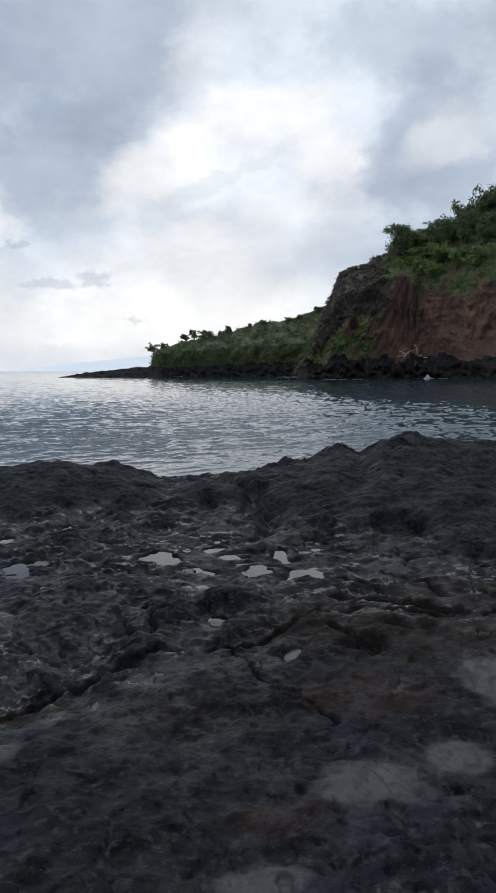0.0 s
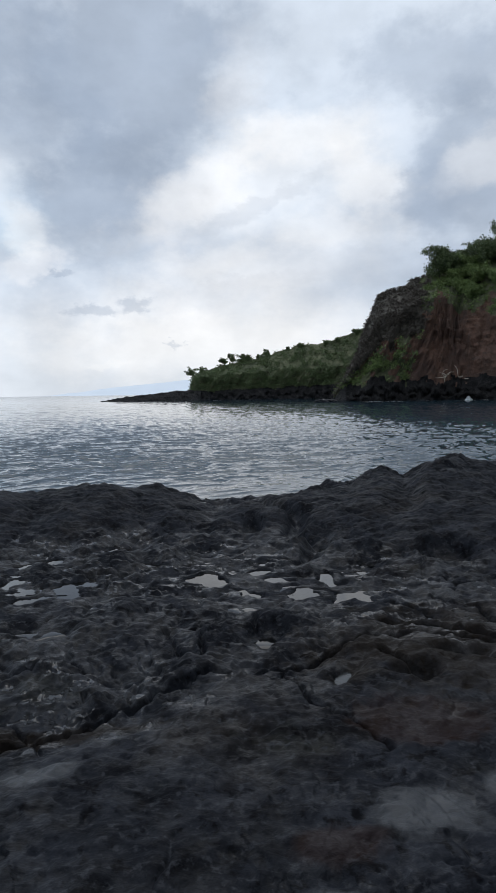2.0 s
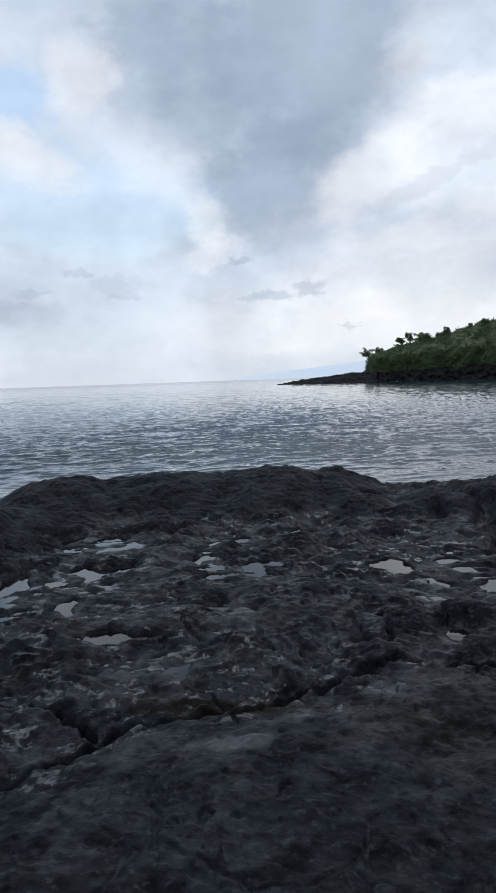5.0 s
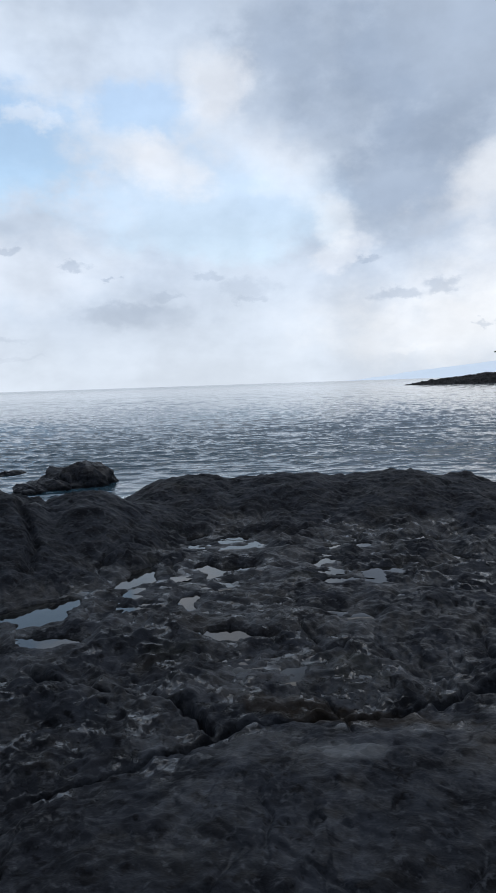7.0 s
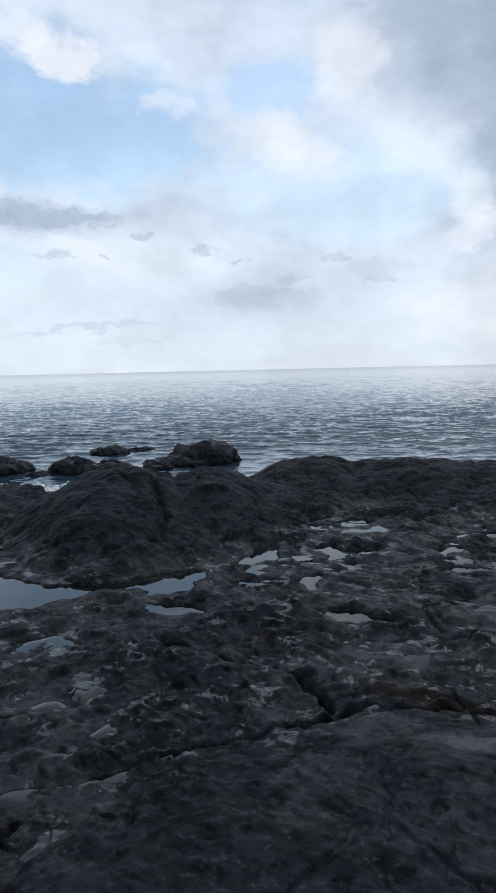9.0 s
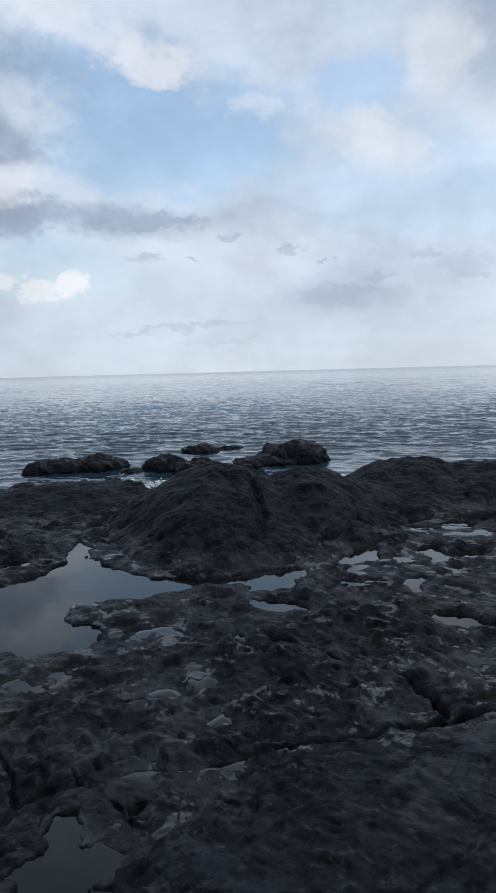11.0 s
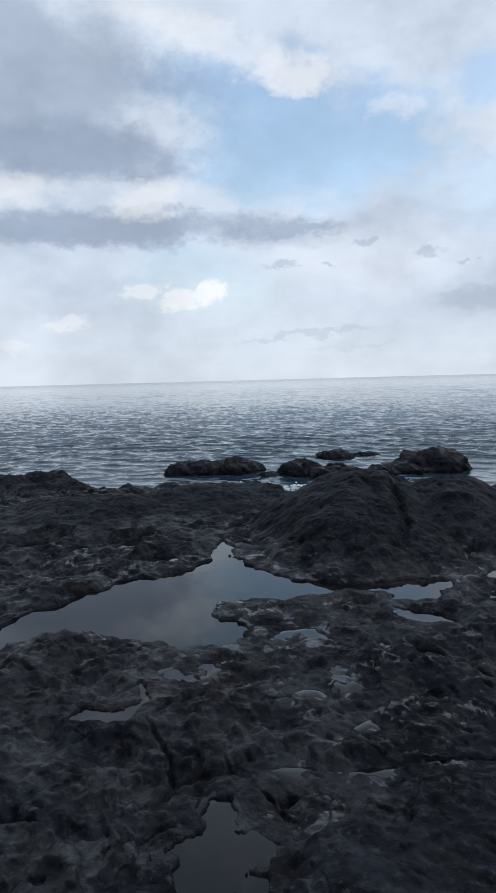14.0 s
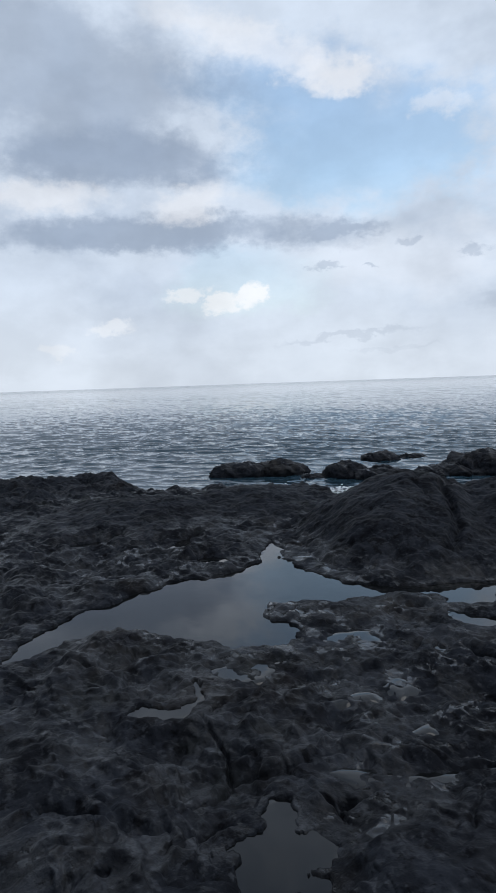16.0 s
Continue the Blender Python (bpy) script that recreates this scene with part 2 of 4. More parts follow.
def lava_material():
    k = Mat("dark_lava_rock")
    grain = k.noise(38, 8, 0.65)
    patch = k.noise(1.1, 5, 0.6, offset=3.0)
    mid = k.noise(6.0, 6, 0.6, offset=9.0)
    c = k.mix(k.ramp(mid, 0.32, 0.68), (0.0055, 0.0062, 0.0082), (0.0200, 0.0225, 0.0285))
    # lighter bluish patches: broad sky sheen painted into the base colour
    c = k.mix(k.ramp(k.noise(3.4, 7, 0.68, offset=83.0), 0.50, 0.62, 0.0, 0.55), c, (0.030, 0.033, 0.041))
    c = k.mix(k.ramp(k.noise(0.9, 6, 0.65, offset=71.0), 0.36, 0.50, 0.6, 0.0), c, (0.0085, 0.009, 0.011))
    c = k.mix(k.ramp(patch, 0.54, 0.74, 0.0, 0.5), c, (0.024, 0.019, 0.014))
    c = k.mix(k.ramp(k.noise(1.7, 5, 0.6, offset=41.0), 0.58, 0.75, 0.0, 0.4), c, (0.023, 0.024, 0.017))
    # pale crust on the grains; shade of small pits painted as black specks
    c = k.mix(k.ramp(k.noise(27, 7, 0.7, offset=33.0), 0.53, 0.64, 0.0, 0.7), c, (0.046, 0.049, 0.056))
    c = k.mix(k.ramp(k.noise(15, 6, 0.7, offset=53.0), 0.53, 0.63, 0.0, 0.85), c, (0.004, 0.004, 0.005))
    c = k.mix(k.ramp(grain, 0.62, 0.74, 0.0, 0.5), c, (0.052, 0.053, 0.058))
    # rust-brown places and pale silt with painted sky shine on the near slab
    def place(px, py, rx, ry, seed):
        off = k.node("ShaderNodeMapping")
        off.vector_type = "TEXTURE"
        off.inputs["Location"].default_value = (px, py, 0)
        off.inputs["Scale"].default_value = (rx, ry, 10)
        k.put(off.inputs[0], k.pos)
        ln = k.node("ShaderNodeVectorMath")
        ln.operation = "LENGTH"
        k.put(ln.inputs[0], off.outputs[0])
        rag = k.math("ADD", ln.outputs["Value"], k.math("MULTIPLY", k.noise(6.0, 7, 0.65, offset=seed), 1.6))
        return k.ramp(rag, 1.95, 1.45)
    rust = k.math("MAXIMUM", place(1.12, 2.82, 0.30, 0.22, 1.0), place(0.66, 2.12, 0.16, 0.09, 2.0))
    c = k.mix(k.math("MULTIPLY", rust, 0.45), c, (0.028, 0.013, 0.008))
    brown = k.math("MAXIMUM", place(1.75, 3.7, 1.1, 0.75, 3.0), place(-0.5, 2.95, 0.55, 0.12, 4.0))
    c = k.mix(k.math("MULTIPLY", brown, 0.45), c, (0.026, 0.019, 0.012))
    silt_shine = place(0.98, 2.25, 0.20, 0.14, 5.0)
    for px, py, rx, ry, seed in ((1.32, 2.36, 0.13, 0.09, 6.0), (1.74, 2.8, 0.20, 0.38, 7.0), (0.58, 1.90, 0.15, 0.07, 8.0), (-0.35, 2.55, 0.16, 0.09, 9.0)):
        silt_shine = k.math("MAXIMUM", silt_shine, place(px, py, rx, ry, seed))
    c = k.mix(k.math("MULTIPLY", silt_shine, 0.8), c, (0.052, 0.056, 0.062))
    k.colour(c)
    # damp stone: a soft sheen, and glossy films where it lies level and low
    damp = k.ramp(k.noise(0.8, 5, 0.6, offset=22.0), 0.36, 0.62)
    up = k.node("ShaderNodeSeparateXYZ")
    k.put(up.inputs[0], k.node("ShaderNodeNewGeometry").outputs["Normal"])
    level = k.node("ShaderNodeSeparateXYZ")
    k.put(level.inputs[0], k.pos)
    low = k.ramp(level.outputs[2], 0.15, 0.03)
    film = k.ramp(k.noise(7.0, 7, 0.62, stretch=(0.8, 1.1, 1), offset=15.0), 0.48, 0.58)
    film = k.math("MULTIPLY", film, k.ramp(up.outputs[2], 0.91, 0.975))
    film = k.math("MULTIPLY", k.math("MULTIPLY", film, low), k.ramp(damp, 0.0, 1.0, 0.35, 1.0))
    film = k.math("MAXIMUM", film, k.math("MULTIPLY", silt_shine, 0.4))
    sheen = k.math("MULTIPLY", k.ramp(k.noise(3.2, 6, 0.65, offset=61.0), 0.40, 0.62), k.ramp(low, 0.0, 1.0, 0.35, 1.0))
    r0 = k.ramp(sheen, 0.0, 1.0, 0.58, 0.40)
    k.rough(k.math("MULTIPLY", r0, k.ramp(film, 0.0, 1.0, 1.0, 0.30)))
    k.put(k.b.inputs["Specular IOR Level"], k.math("ADD", k.ramp(sheen, 0.0, 1.0, 0.02, 0.15), k.math("MULTIPLY", film, 0.42)))
    dry = k.ramp(film, 0.0, 1.0, 1.0, 0.12)
    n = k.bump(k.math("MULTIPLY", k.noise(11, 5, 0.6, offset=2.0), dry), 0.9, 0.030)
    n = k.bump(k.math("MULTIPLY", grain, dry), 0.45, 0.005, n)
    return k.m


def sea_material():
    k = Mat("sea_water")
    k.colour((0.022, 0.048, 0.068))
    away = k.node("ShaderNodeVectorMath")
    away.operation = "LENGTH"
    k.put(away.inputs[0], k.pos)
    k.rough(k.ramp(away.outputs["Value"], 15, 900, 0.03, 0.12))
    k.b.inputs["IOR"].default_value = 1.333
    turned = k.node("ShaderNodeMapping")
    turned.inputs["Rotation"].default_value = (0, 0, radians(-28))
    k.put(turned.inputs[0], k.pos)
    k.pos = turned.outputs[0]
    n = k.bump(k.noise(0.9, 4, 0.6, stretch=(0.5, 1.0, 1)), 0.65, 0.10)
    n = k.bump(k.noise(3.6, 3, 0.55, stretch=(0.6, 1.0, 1), offset=4.0), 0.5, 0.02, n)
    return k.m


def pool_material():
    k = Mat("still_pool_water")
    k.colour((0.005, 0.0055, 0.006)).rough(0.015)
    k.b.inputs["IOR"].default_value = 1.44
    k.bump(k.noise(7, 3, 0.5), 0.05, 0.01)
    return k.m


def silt_material():
    k = Mat("wet_grey_silt_film")
    # grey silt, its pale tone also standing in for reflected sky
    k.colour(k.mix(k.ramp(k.noise(14, 6, 0.65), 0.3, 0.7), (0.018, 0.020, 0.022), (0.050, 0.054, 0.058)))
    k.rough(k.ramp(k.noise(8, 4, 0.6, offset=5.0), 0.4, 0.6, 0.08, 0.3))
    k.b.inputs["IOR"].default_value = 1.333
    return k.m


def plain_material(name, a, b, scale, rough=0.85, bump=0.3, size=0.1, stretch=(1, 1, 1)):
    k = Mat(name)
    k.colour(k.mix(k.ramp(k.noise(scale, 7, 0.65, stretch), 0.32, 0.68), a, b)).rough(rough)
    k.bump(k.noise(scale * 3, 6, 0.6, stretch, 7.0), bump, size)
    return k.m


def earth_material():
    k = Mat("red_brown_cliff_earth")
    c = k.mix(k.ramp(k.noise(0.16, 6, 0.6), 0.35, 0.65), (0.086, 0.051, 0.039), (0.155, 0.085, 0.058))
    c = k.mix(k.ramp(k.noise(0.5, 6, 0.65, (1, 1, 2.4), 4.0), 0.5, 0.7, 0, 0.8), c, (0.066, 0.047, 0.041))
    c = k.mix(k.ramp(k.noise(0.35, 5, 0.6, (1, 1, 0.35), 14.0), 0.6, 0.75, 0, 0.6), c, (0.20, 0.12, 0.08))
    k.colour(c).rough(0.95)
    k.bump(k.noise(0.9, 8, 0.65, (1, 1, 1.5), 2.0), 0.9, 0.7)
    return k.m


LAVA = lava_material()
WATER = sea_material()
POOL = pool_material()
SILT = silt_material()
EARTH = earth_material()
CLIFF_ROCK = plain_material("black_shore_rock", (0.010, 0.010, 0.011), (0.030, 0.029, 0.029), 0.5, 0.9, 1.0, 0.9)
CLIFF_ROCK.node_tree.nodes["Principled BSDF"].inputs["Specular IOR Level"].default_value = 0.2
SCRUB = plain_material("grass_and_scrub", (0.050, 0.062, 0.030), (0.118, 0.124, 0.066), 0.25, 0.95, 0.9, 0.5)
DRY = plain_material("dry_grey_scrub", (0.040, 0.036, 0.030), (0.085, 0.076, 0.060), 0.5, 0.95, 0.9, 0.5)
BARK = plain_material("grey_bark", (0.05, 0.042, 0.034), (0.10, 0.085, 0.07), 3.0, 0.9, 0.5, 0.05, (1, 1, 0.2))
PALEWOOD = plain_material("bleached_driftwood", (0.36, 0.31, 0.25), (0.50, 0.45, 0.38), 4.0, 0.8, 0.3, 0.02)
FOAM = plain_material("white_sea_foam", (0.70, 0.73, 0.75), (0.82, 0.84, 0.85), 8.0, 0.6, 0.4, 0.03)


def leaf_material(name, a, b):
    k = Mat(name)
    r = k.node("ShaderNodeNewGeometry").outputs["Random Per Island"]
    k.colour(k.mix(r, a, b)).rough(0.65)
    return k.m


LEAF = leaf_material("dark_green_leaves", (0.050, 0.080, 0.030), (0.130, 0.175, 0.066))
LEAF_LIGHT = leaf_material("light_green_leaves", (0.085, 0.135, 0.036), (0.19, 0.26, 0.080))
# distance haze is painted: pale base colour plus emission, though no lamp is there
HILL = plain_material("haze_glow_blue_hills", (0.42, 0.47, 0.53), (0.46, 0.51, 0.57), 0.002, 1.0, 0.0, 0.1)
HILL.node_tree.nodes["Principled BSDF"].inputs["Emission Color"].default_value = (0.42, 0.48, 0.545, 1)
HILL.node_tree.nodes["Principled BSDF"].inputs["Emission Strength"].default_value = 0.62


# ---- mesh helpers ----
def hash2(ix, iy, seed):
    h = (ix.astype(np.int64) * 374761393 + iy.astype(np.int64) * 668265263 + seed * 982451653) & 0x7FFFFFFF
    h = ((h ^ (h >> 13)) * 1274126177) & 0x7FFFFFFF
    return (h ^ (h >> 16)) & 0x7FFFFFFF


def perlin(x, y, seed=0):
    """Gradient noise on arrays, about -1 to 1."""
    ix, iy = np.floor(x), np.floor(y)
    fx, fy = x - ix, y - iy
    u, v = fx * fx * fx * (fx * (fx * 6 - 15) + 10), fy * fy * fy * (fy * (fy * 6 - 15) + 10)

    def corner(dx, dy):
        a = hash2(ix + dx, iy + dy, seed) * (2 * math.pi / 0x7FFFFFFF)
        return np.cos(a) * (fx - dx) + np.sin(a) * (fy - dy)

    low = corner(0, 0) * (1 - u) + corner(1, 0) * u
    high = corner(0, 1) * (1 - u) + corner(1, 1) * u
    return (low * (1 - v) + high * v) * 1.5


def fbm(x, y, scale, octaves=4, gain=0.5, seed=0):
    total, amp, f = np.zeros_like(x), 1.0, 1.0 / scale
    for o in range(octaves):
        total += amp * perlin(x * f + 17.3 * o, y * f - 9.1 * o, seed + o)
        amp, f = amp * gain, f * 2.03
    return total


def billow(x, y, scale, seed):
    """Rounded lumps parted by creases, about -0.35 to 0.65."""
    return np.abs(perlin(x / scale, y / scale, seed)) * 1.3 + 0.25 * perlin(x / scale * 0.6, y / scale * 0.6, seed + 40) - 0.36


def smooth(a, b, x):
    t = np.clip((x - a) / (b - a), 0, 1)
    return t * t * (3 - 2 * t)


def grid_mesh(name, X, Y, Z, wrap=False, shade=True):
    """A mesh from arrays of rows and columns of places."""
    rows, cols = X.shape
    me = bpy.data.meshes.new(name)
    co = np.stack([X, Y, Z], -1).reshape(-1, 3).astype(np.float32)
    i, j = np.meshgrid(np.arange(rows - 1), np.arange(cols if wrap else cols - 1), indexing="ij")
    j2 = (j + 1) % cols
    quads = np.stack([i * cols + j, i * cols + j2, (i + 1) * cols + j2, (i + 1) * cols + j], -1).reshape(-1, 4)
    me.vertices.add(len(co))
    me.vertices.foreach_set("co", co.ravel())
    me.loops.add(quads.size)
    me.loops.foreach_set("vertex_index", quads.ravel().astype(np.int32))
    me.polygons.add(len(quads))
    me.polygons.foreach_set("loop_start", np.arange(0, quads.size, 4, dtype=np.int32))
    me.polygons.foreach_set("use_smooth", np.full(len(quads), shade))
    me.update(calc_edges=True)
    return me


def faces_mesh(name, co, faces, shade=True):
    """A mesh from an array of places and an array of quads; unused places are left out."""
    used, back = np.unique(faces, return_inverse=True)
    faces = back.reshape(faces.shape)
    co = co[used]
    n = faces.shape[1]
    me = bpy.data.meshes.new(name)
    me.vertices.add(len(co))
    me.vertices.foreach_set("co", co.astype(np.float32).ravel())
    me.loops.add(faces.size)
    me.loops.foreach_set("vertex_index", faces.ravel().astype(np.int32))
    me.polygons.add(len(faces))
    me.polygons.foreach_set("loop_start", np.arange(0, faces.size, n, dtype=np.int32))
    me.polygons.foreach_set("use_smooth", np.full(len(faces), shade))
    me.update(calc_edges=True)
    return me


def held(name, me, material, parent=None, label="", kind=""):
    me.materials.append(material)
    ob = new(name, me)
    ob.parent = parent
    return tagged(ob, label, kind=kind)


def part(name, bm, material, parent=None, label=""):
    me = bpy.data.meshes.new(name)
    bm.to_mesh(me)
    bm.free()
    return held(name, me, material, parent, label)


def leaves(centres, sizes, seed):
    """Arrays of places and quads of leaves turned every way round the centres."""
    rng = np.random.default_rng(seed)
    n = len(centres)
    a = rng.normal(size=(n, 3))
    a /= np.linalg.norm(a, axis=1)[:, None]
    b = np.cross(a, rng.normal(size=(n, 3)))
    b /= np.linalg.norm(b, axis=1)[:, None]
    a, b = a * sizes[:, None], b * sizes[:, None] * 0.6
    co = np.stack([centres - a, centres + b, centres + a, centres - b], 1).reshape(-1, 3)
    return co, np.arange(4 * n).reshape(-1, 4)


# ---- the rock shelf ----
HOME = (0.25, 0.22)             # where the walk stands
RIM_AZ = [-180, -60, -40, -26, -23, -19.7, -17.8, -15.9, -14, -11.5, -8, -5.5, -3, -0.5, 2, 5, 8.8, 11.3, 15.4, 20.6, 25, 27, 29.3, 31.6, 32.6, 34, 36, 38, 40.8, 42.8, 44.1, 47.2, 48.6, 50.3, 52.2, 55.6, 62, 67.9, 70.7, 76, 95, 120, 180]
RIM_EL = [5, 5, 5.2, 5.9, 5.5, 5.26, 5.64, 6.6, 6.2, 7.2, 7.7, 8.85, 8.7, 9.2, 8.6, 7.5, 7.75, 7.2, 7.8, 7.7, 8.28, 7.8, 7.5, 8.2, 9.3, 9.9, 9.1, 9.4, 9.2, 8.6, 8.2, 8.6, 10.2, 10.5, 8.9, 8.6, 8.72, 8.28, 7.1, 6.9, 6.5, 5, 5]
EDGE = [(-1.50, 1.4), (-1.43, 1.68), (-1.39, 1.93), (-1.18, 2.17), (-1.0, 2.5), (-0.9, 2.68), (-0.6, 2.89), (-0.24, 3.02), (0.04, 3.33), (0.25, 3.48), (0.62, 3.5), (0.92, 3.75), (1.41, 3.9), (2.0, 3.79), (3.4, 3.95)]
SLAB = EDGE + [(3.6, -2.5), (-1.7, -2.5)]
CRACKS = [  # width, depth, places
    (0.026, 0.11, [(-2.19, 2.71), (-1.84, 2.72), (-1.53, 2.8), (-1.33, 2.75), (-1.16, 2.76), (-0.98, 2.65)]),
    (0.022, 0.065, EDGE),
    (0.012, 0.028, [(0.62, 3.49), (0.69, 3.1), (0.86, 2.88), (0.95, 2.6)]),
    (0.02, 0.05, [(0.5, 4.39), (0.47, 3.96)]),
    (0.018, 0.04, [(0.14, 4.13), (0.21, 3.67)]),
    (0.02, 0.06, [(1.13, 3.58), (1.17, 3.42), (1.34, 3.25)]),
    (0.035, 0.09, [(1.18, 4.12), (1.54, 4.13), (1.69, 3.94), (2.06, 3.84), (2.9, 3.9)]),
    (0.13, 0.13, [(0.66, 8.2), (0.80, 7.6), (1.10, 7.1), (1.00, 6.6), (1.16, 6.2), (1.02, 5.8)]),
    (0.05, 0.07, [(-4.3, 5.3), (-3.95, 4.75), (-3.4, 4.3), (-3.15, 3.9)]),
    (0.018, 0.05, [(1.30, 4.6), (1.52, 4.42), (1.6, 4.2)]),
    (0.016, 0.05, [(1.72, 4.62), (1.95, 4.35), (2.02, 4.05)]),
    (0.03, 0.04, [(-2.05, 0.53), (-1.93, 0.68), (-1.75, 0.81), (-1.65, 0.94), (-1.64, 1.06)]),
]
MOUNDS = [  # azimuth, distance, half across, half along, top
    (45.6, 6.4, 1.12, 1.75, 0.54),
    (38.0, 6.5, 0.98, 1.25, 0.46),
    (33.0, 6.8, 0.9, 1.0, 0.27),
    (58.0, 7.4, 1.9, 1.2, 0.24),
    (68.0, 7.2, 1.8, 1.4, 0.22),
    (28.8, 7.9, 1.1, 1.4, 0.38),
    (20.0, 7.9, 1.7, 1.4, 0.36),
    (11.0, 8.0, 1.5, 1.7, 0.35),
    (4.8, 7.6, 0.9, 1.2, 0.22),
    (-6.5, 7.4, 1.2, 1.3, 0.26),
    (-14.0, 7.4, 1.5, 1.5, 0.36),
    (-21.5, 6.8, 1.5, 1.4, 0.34),
]
POOLS = []


def pool(level, depth, places, label):
    POOLS.append((level + 0.0012 * (len(POOLS) * 7 % 13), depth, places, label))


BIG = "broad still tide pool mirroring the sky in dark rock"
SMALL = "small shallow rain pool in a hollow of dark rock"
FILM = "broken film of water over pitted dark rock"
FLAT = "thin sheet of water lying on the dark rock slab"
pool(0.0, 0.14, [(-4.75, 3.36), (-4.44, 3.09), (-4.19, 2.84), (-4.08, 2.61), (-4.04, 2.43), (-4.16, 2.17), (-4.1, 1.83), (-4.05, 1.6), (-3.96, 1.45), (-3.88, 1.2), (-3.72, 0.98), (-3.44, 0.71), (-3.40, 0.78), (-3.57, 1.24), (-3.51, 1.29), (-3.52, 1.4), (-3.36, 1.5), (-3.18, 1.6), (-2.98, 1.78), (-2.81, 1.79), (-2.7, 2.01), (-2.8, 2.2), (-2.95, 2.3), (-3.07, 2.23), (-3.24, 2.25), (-3.35, 2.38), (-3.25, 2.58), (-3.09, 2.74), (-3.01, 2.97), (-2.99, 3.16), (-2.83, 3.33), (-2.71, 3.33), (-2.57, 3.24), (-2.49, 3.42), (-2.52, 3.69), (-2.68, 3.85), (-2.87, 3.72), (-2.93, 3.41), (-3.06, 3.25), (-3.32, 3.06), (-3.63, 3.03), (-3.92, 3.04), (-4.2, 3.1), (-4.52, 3.3)], BIG)
pool(0.0, 0.03, [(-2.52, 3.18), (-2.40, 3.05), (-2.25, 3.02), (-2.11, 3.27), (-2.33, 3.22)], SMALL)
pool(0.0, 0.04, [(-2.48, 1.04), (-2.5, 1.13), (-2.44, 1.23), (-2.49, 1.34), (-2.6, 1.47), (-2.55, 1.49), (-2.39, 1.3), (-2.36, 1.23), (-2.36, 1.16)], SMALL)
pool(0.0, 0.06, [(-1.49, 0.94), (-1.54, 1.02), (-1.57, 1.11), (-1.66, 1.1), (-1.66, 1.17), (-1.61, 1.22), (-1.53, 1.2), (-1.42, 1.24), (-1.3, 1.25), (-1.27, 1.17), (-1.19, 1.12), (-1.33, 0.93)], SMALL)
pool(0.0, 0.04, [(-5.76, 1.70), (-5.80, 2.08), (-5.66, 2.24), (-5.64, 1.92)], SMALL)
pool(0.0, 0.05, [(-4.55, 2.39), (-4.6, 2.55), (-4.46, 2.71), (-4.36, 2.62), (-4.42, 2.45)], SMALL)
pool(0.0, 0.05, [(-4.52, 1.67), (-4.52, 1.85), (-4.43, 1.8)], SMALL)
pool(0.0, 0.05, [(-5.08, 2.44), (-5.22, 2.65), (-5.22, 2.82), (-5.0, 2.65)], SMALL)
pool(0.0, 0.05, [(-2.54, 4.12), (-2.58, 4.3), (-2.68, 4.52), (-2.59, 4.71), (-2.39, 4.5), (-2.33, 4.31), (-2.42, 4.14)], SMALL)
pool(0.0, 0.05, [(-1.94, 4.11), (-1.9, 4.24), (-1.82, 4.14), (-1.76, 3.92), (-1.79, 3.88)], SMALL)
pool(0.0, 0.05, [(-2.27, 4.86), (-2.19, 4.96), (-2.03, 4.84), (-1.87, 4.93), (-1.8, 4.99), (-1.74, 4.88), (-1.88, 4.74), (-1.93, 4.54), (-2.0, 4.55), (-2.15, 4.73)], SMALL)
pool(0.0, 0.05, [(-2.81, 5.67), (-2.67, 5.81), (-2.6, 5.63), (-2.66, 5.52)], SMALL)
pool(0.0, 0.05, [(-2.51, 5.68), (-2.2, 5.96), (-2.17, 5.77), (-2.34, 5.57)], SMALL)
pool(0.0, 0.05, [(-2.6, 5.21), (-2.41, 5.29), (-2.46, 5.15)], SMALL)
pool(0.0, 0.05, [(-1.54, 3.55), (-1.5, 3.61), (-1.52, 3.67), (-1.34, 3.73), (-1.26, 3.67), (-1.13, 3.62), (-1.29, 3.52), (-1.37, 3.45), (-1.46, 3.49)], SMALL)
pool(0.0, 0.05, [(-1.46, 5.75), (-1.35, 5.88), (-1.26, 5.75), (-1.34, 5.6)], SMALL)
pool(0.0, 0.05, [(-1.24, 5.84), (-1.13, 5.96), (-1.02, 5.88), (-1.17, 5.76)], SMALL)
pool(0.0, 0.05, [(-1.19, 4.77), (-0.97, 4.99), (-0.91, 4.93), (-1.09, 4.72)], SMALL)
pool(0.0, 0.05, [(-1.02, 3.35), (-0.94, 3.44), (-0.94, 3.35)], SMALL)
pool(0.0, 0.05, [(-2.19, 2.63), (-2.25, 2.72), (-2.16, 2.69), (-2.13, 2.65)], SMALL)
pool(0.0, 0.04, [(0.0, 5.26), (0.1, 5.32), (0.21, 5.42), (0.29, 5.32), (0.36, 5.1), (0.27, 5.01), (0.14, 5.06)], SMALL)
pool(0.0, 0.04, [(0.46, 5.39), (0.53, 5.5), (0.65, 5.51), (0.7, 5.43), (0.69, 5.29), (0.57, 5.3)], SMALL)
pool(0.0, 0.03, [(0.6, 5.2), (0.72, 5.25), (0.86, 5.14), (0.75, 5.08), (0.63, 5.13)], SMALL)
pool(0.0, 0.03, [(0.41, 4.92), (0.49, 4.91), (0.56, 4.84), (0.62, 4.77), (0.51, 4.75), (0.43, 4.81)], SMALL)
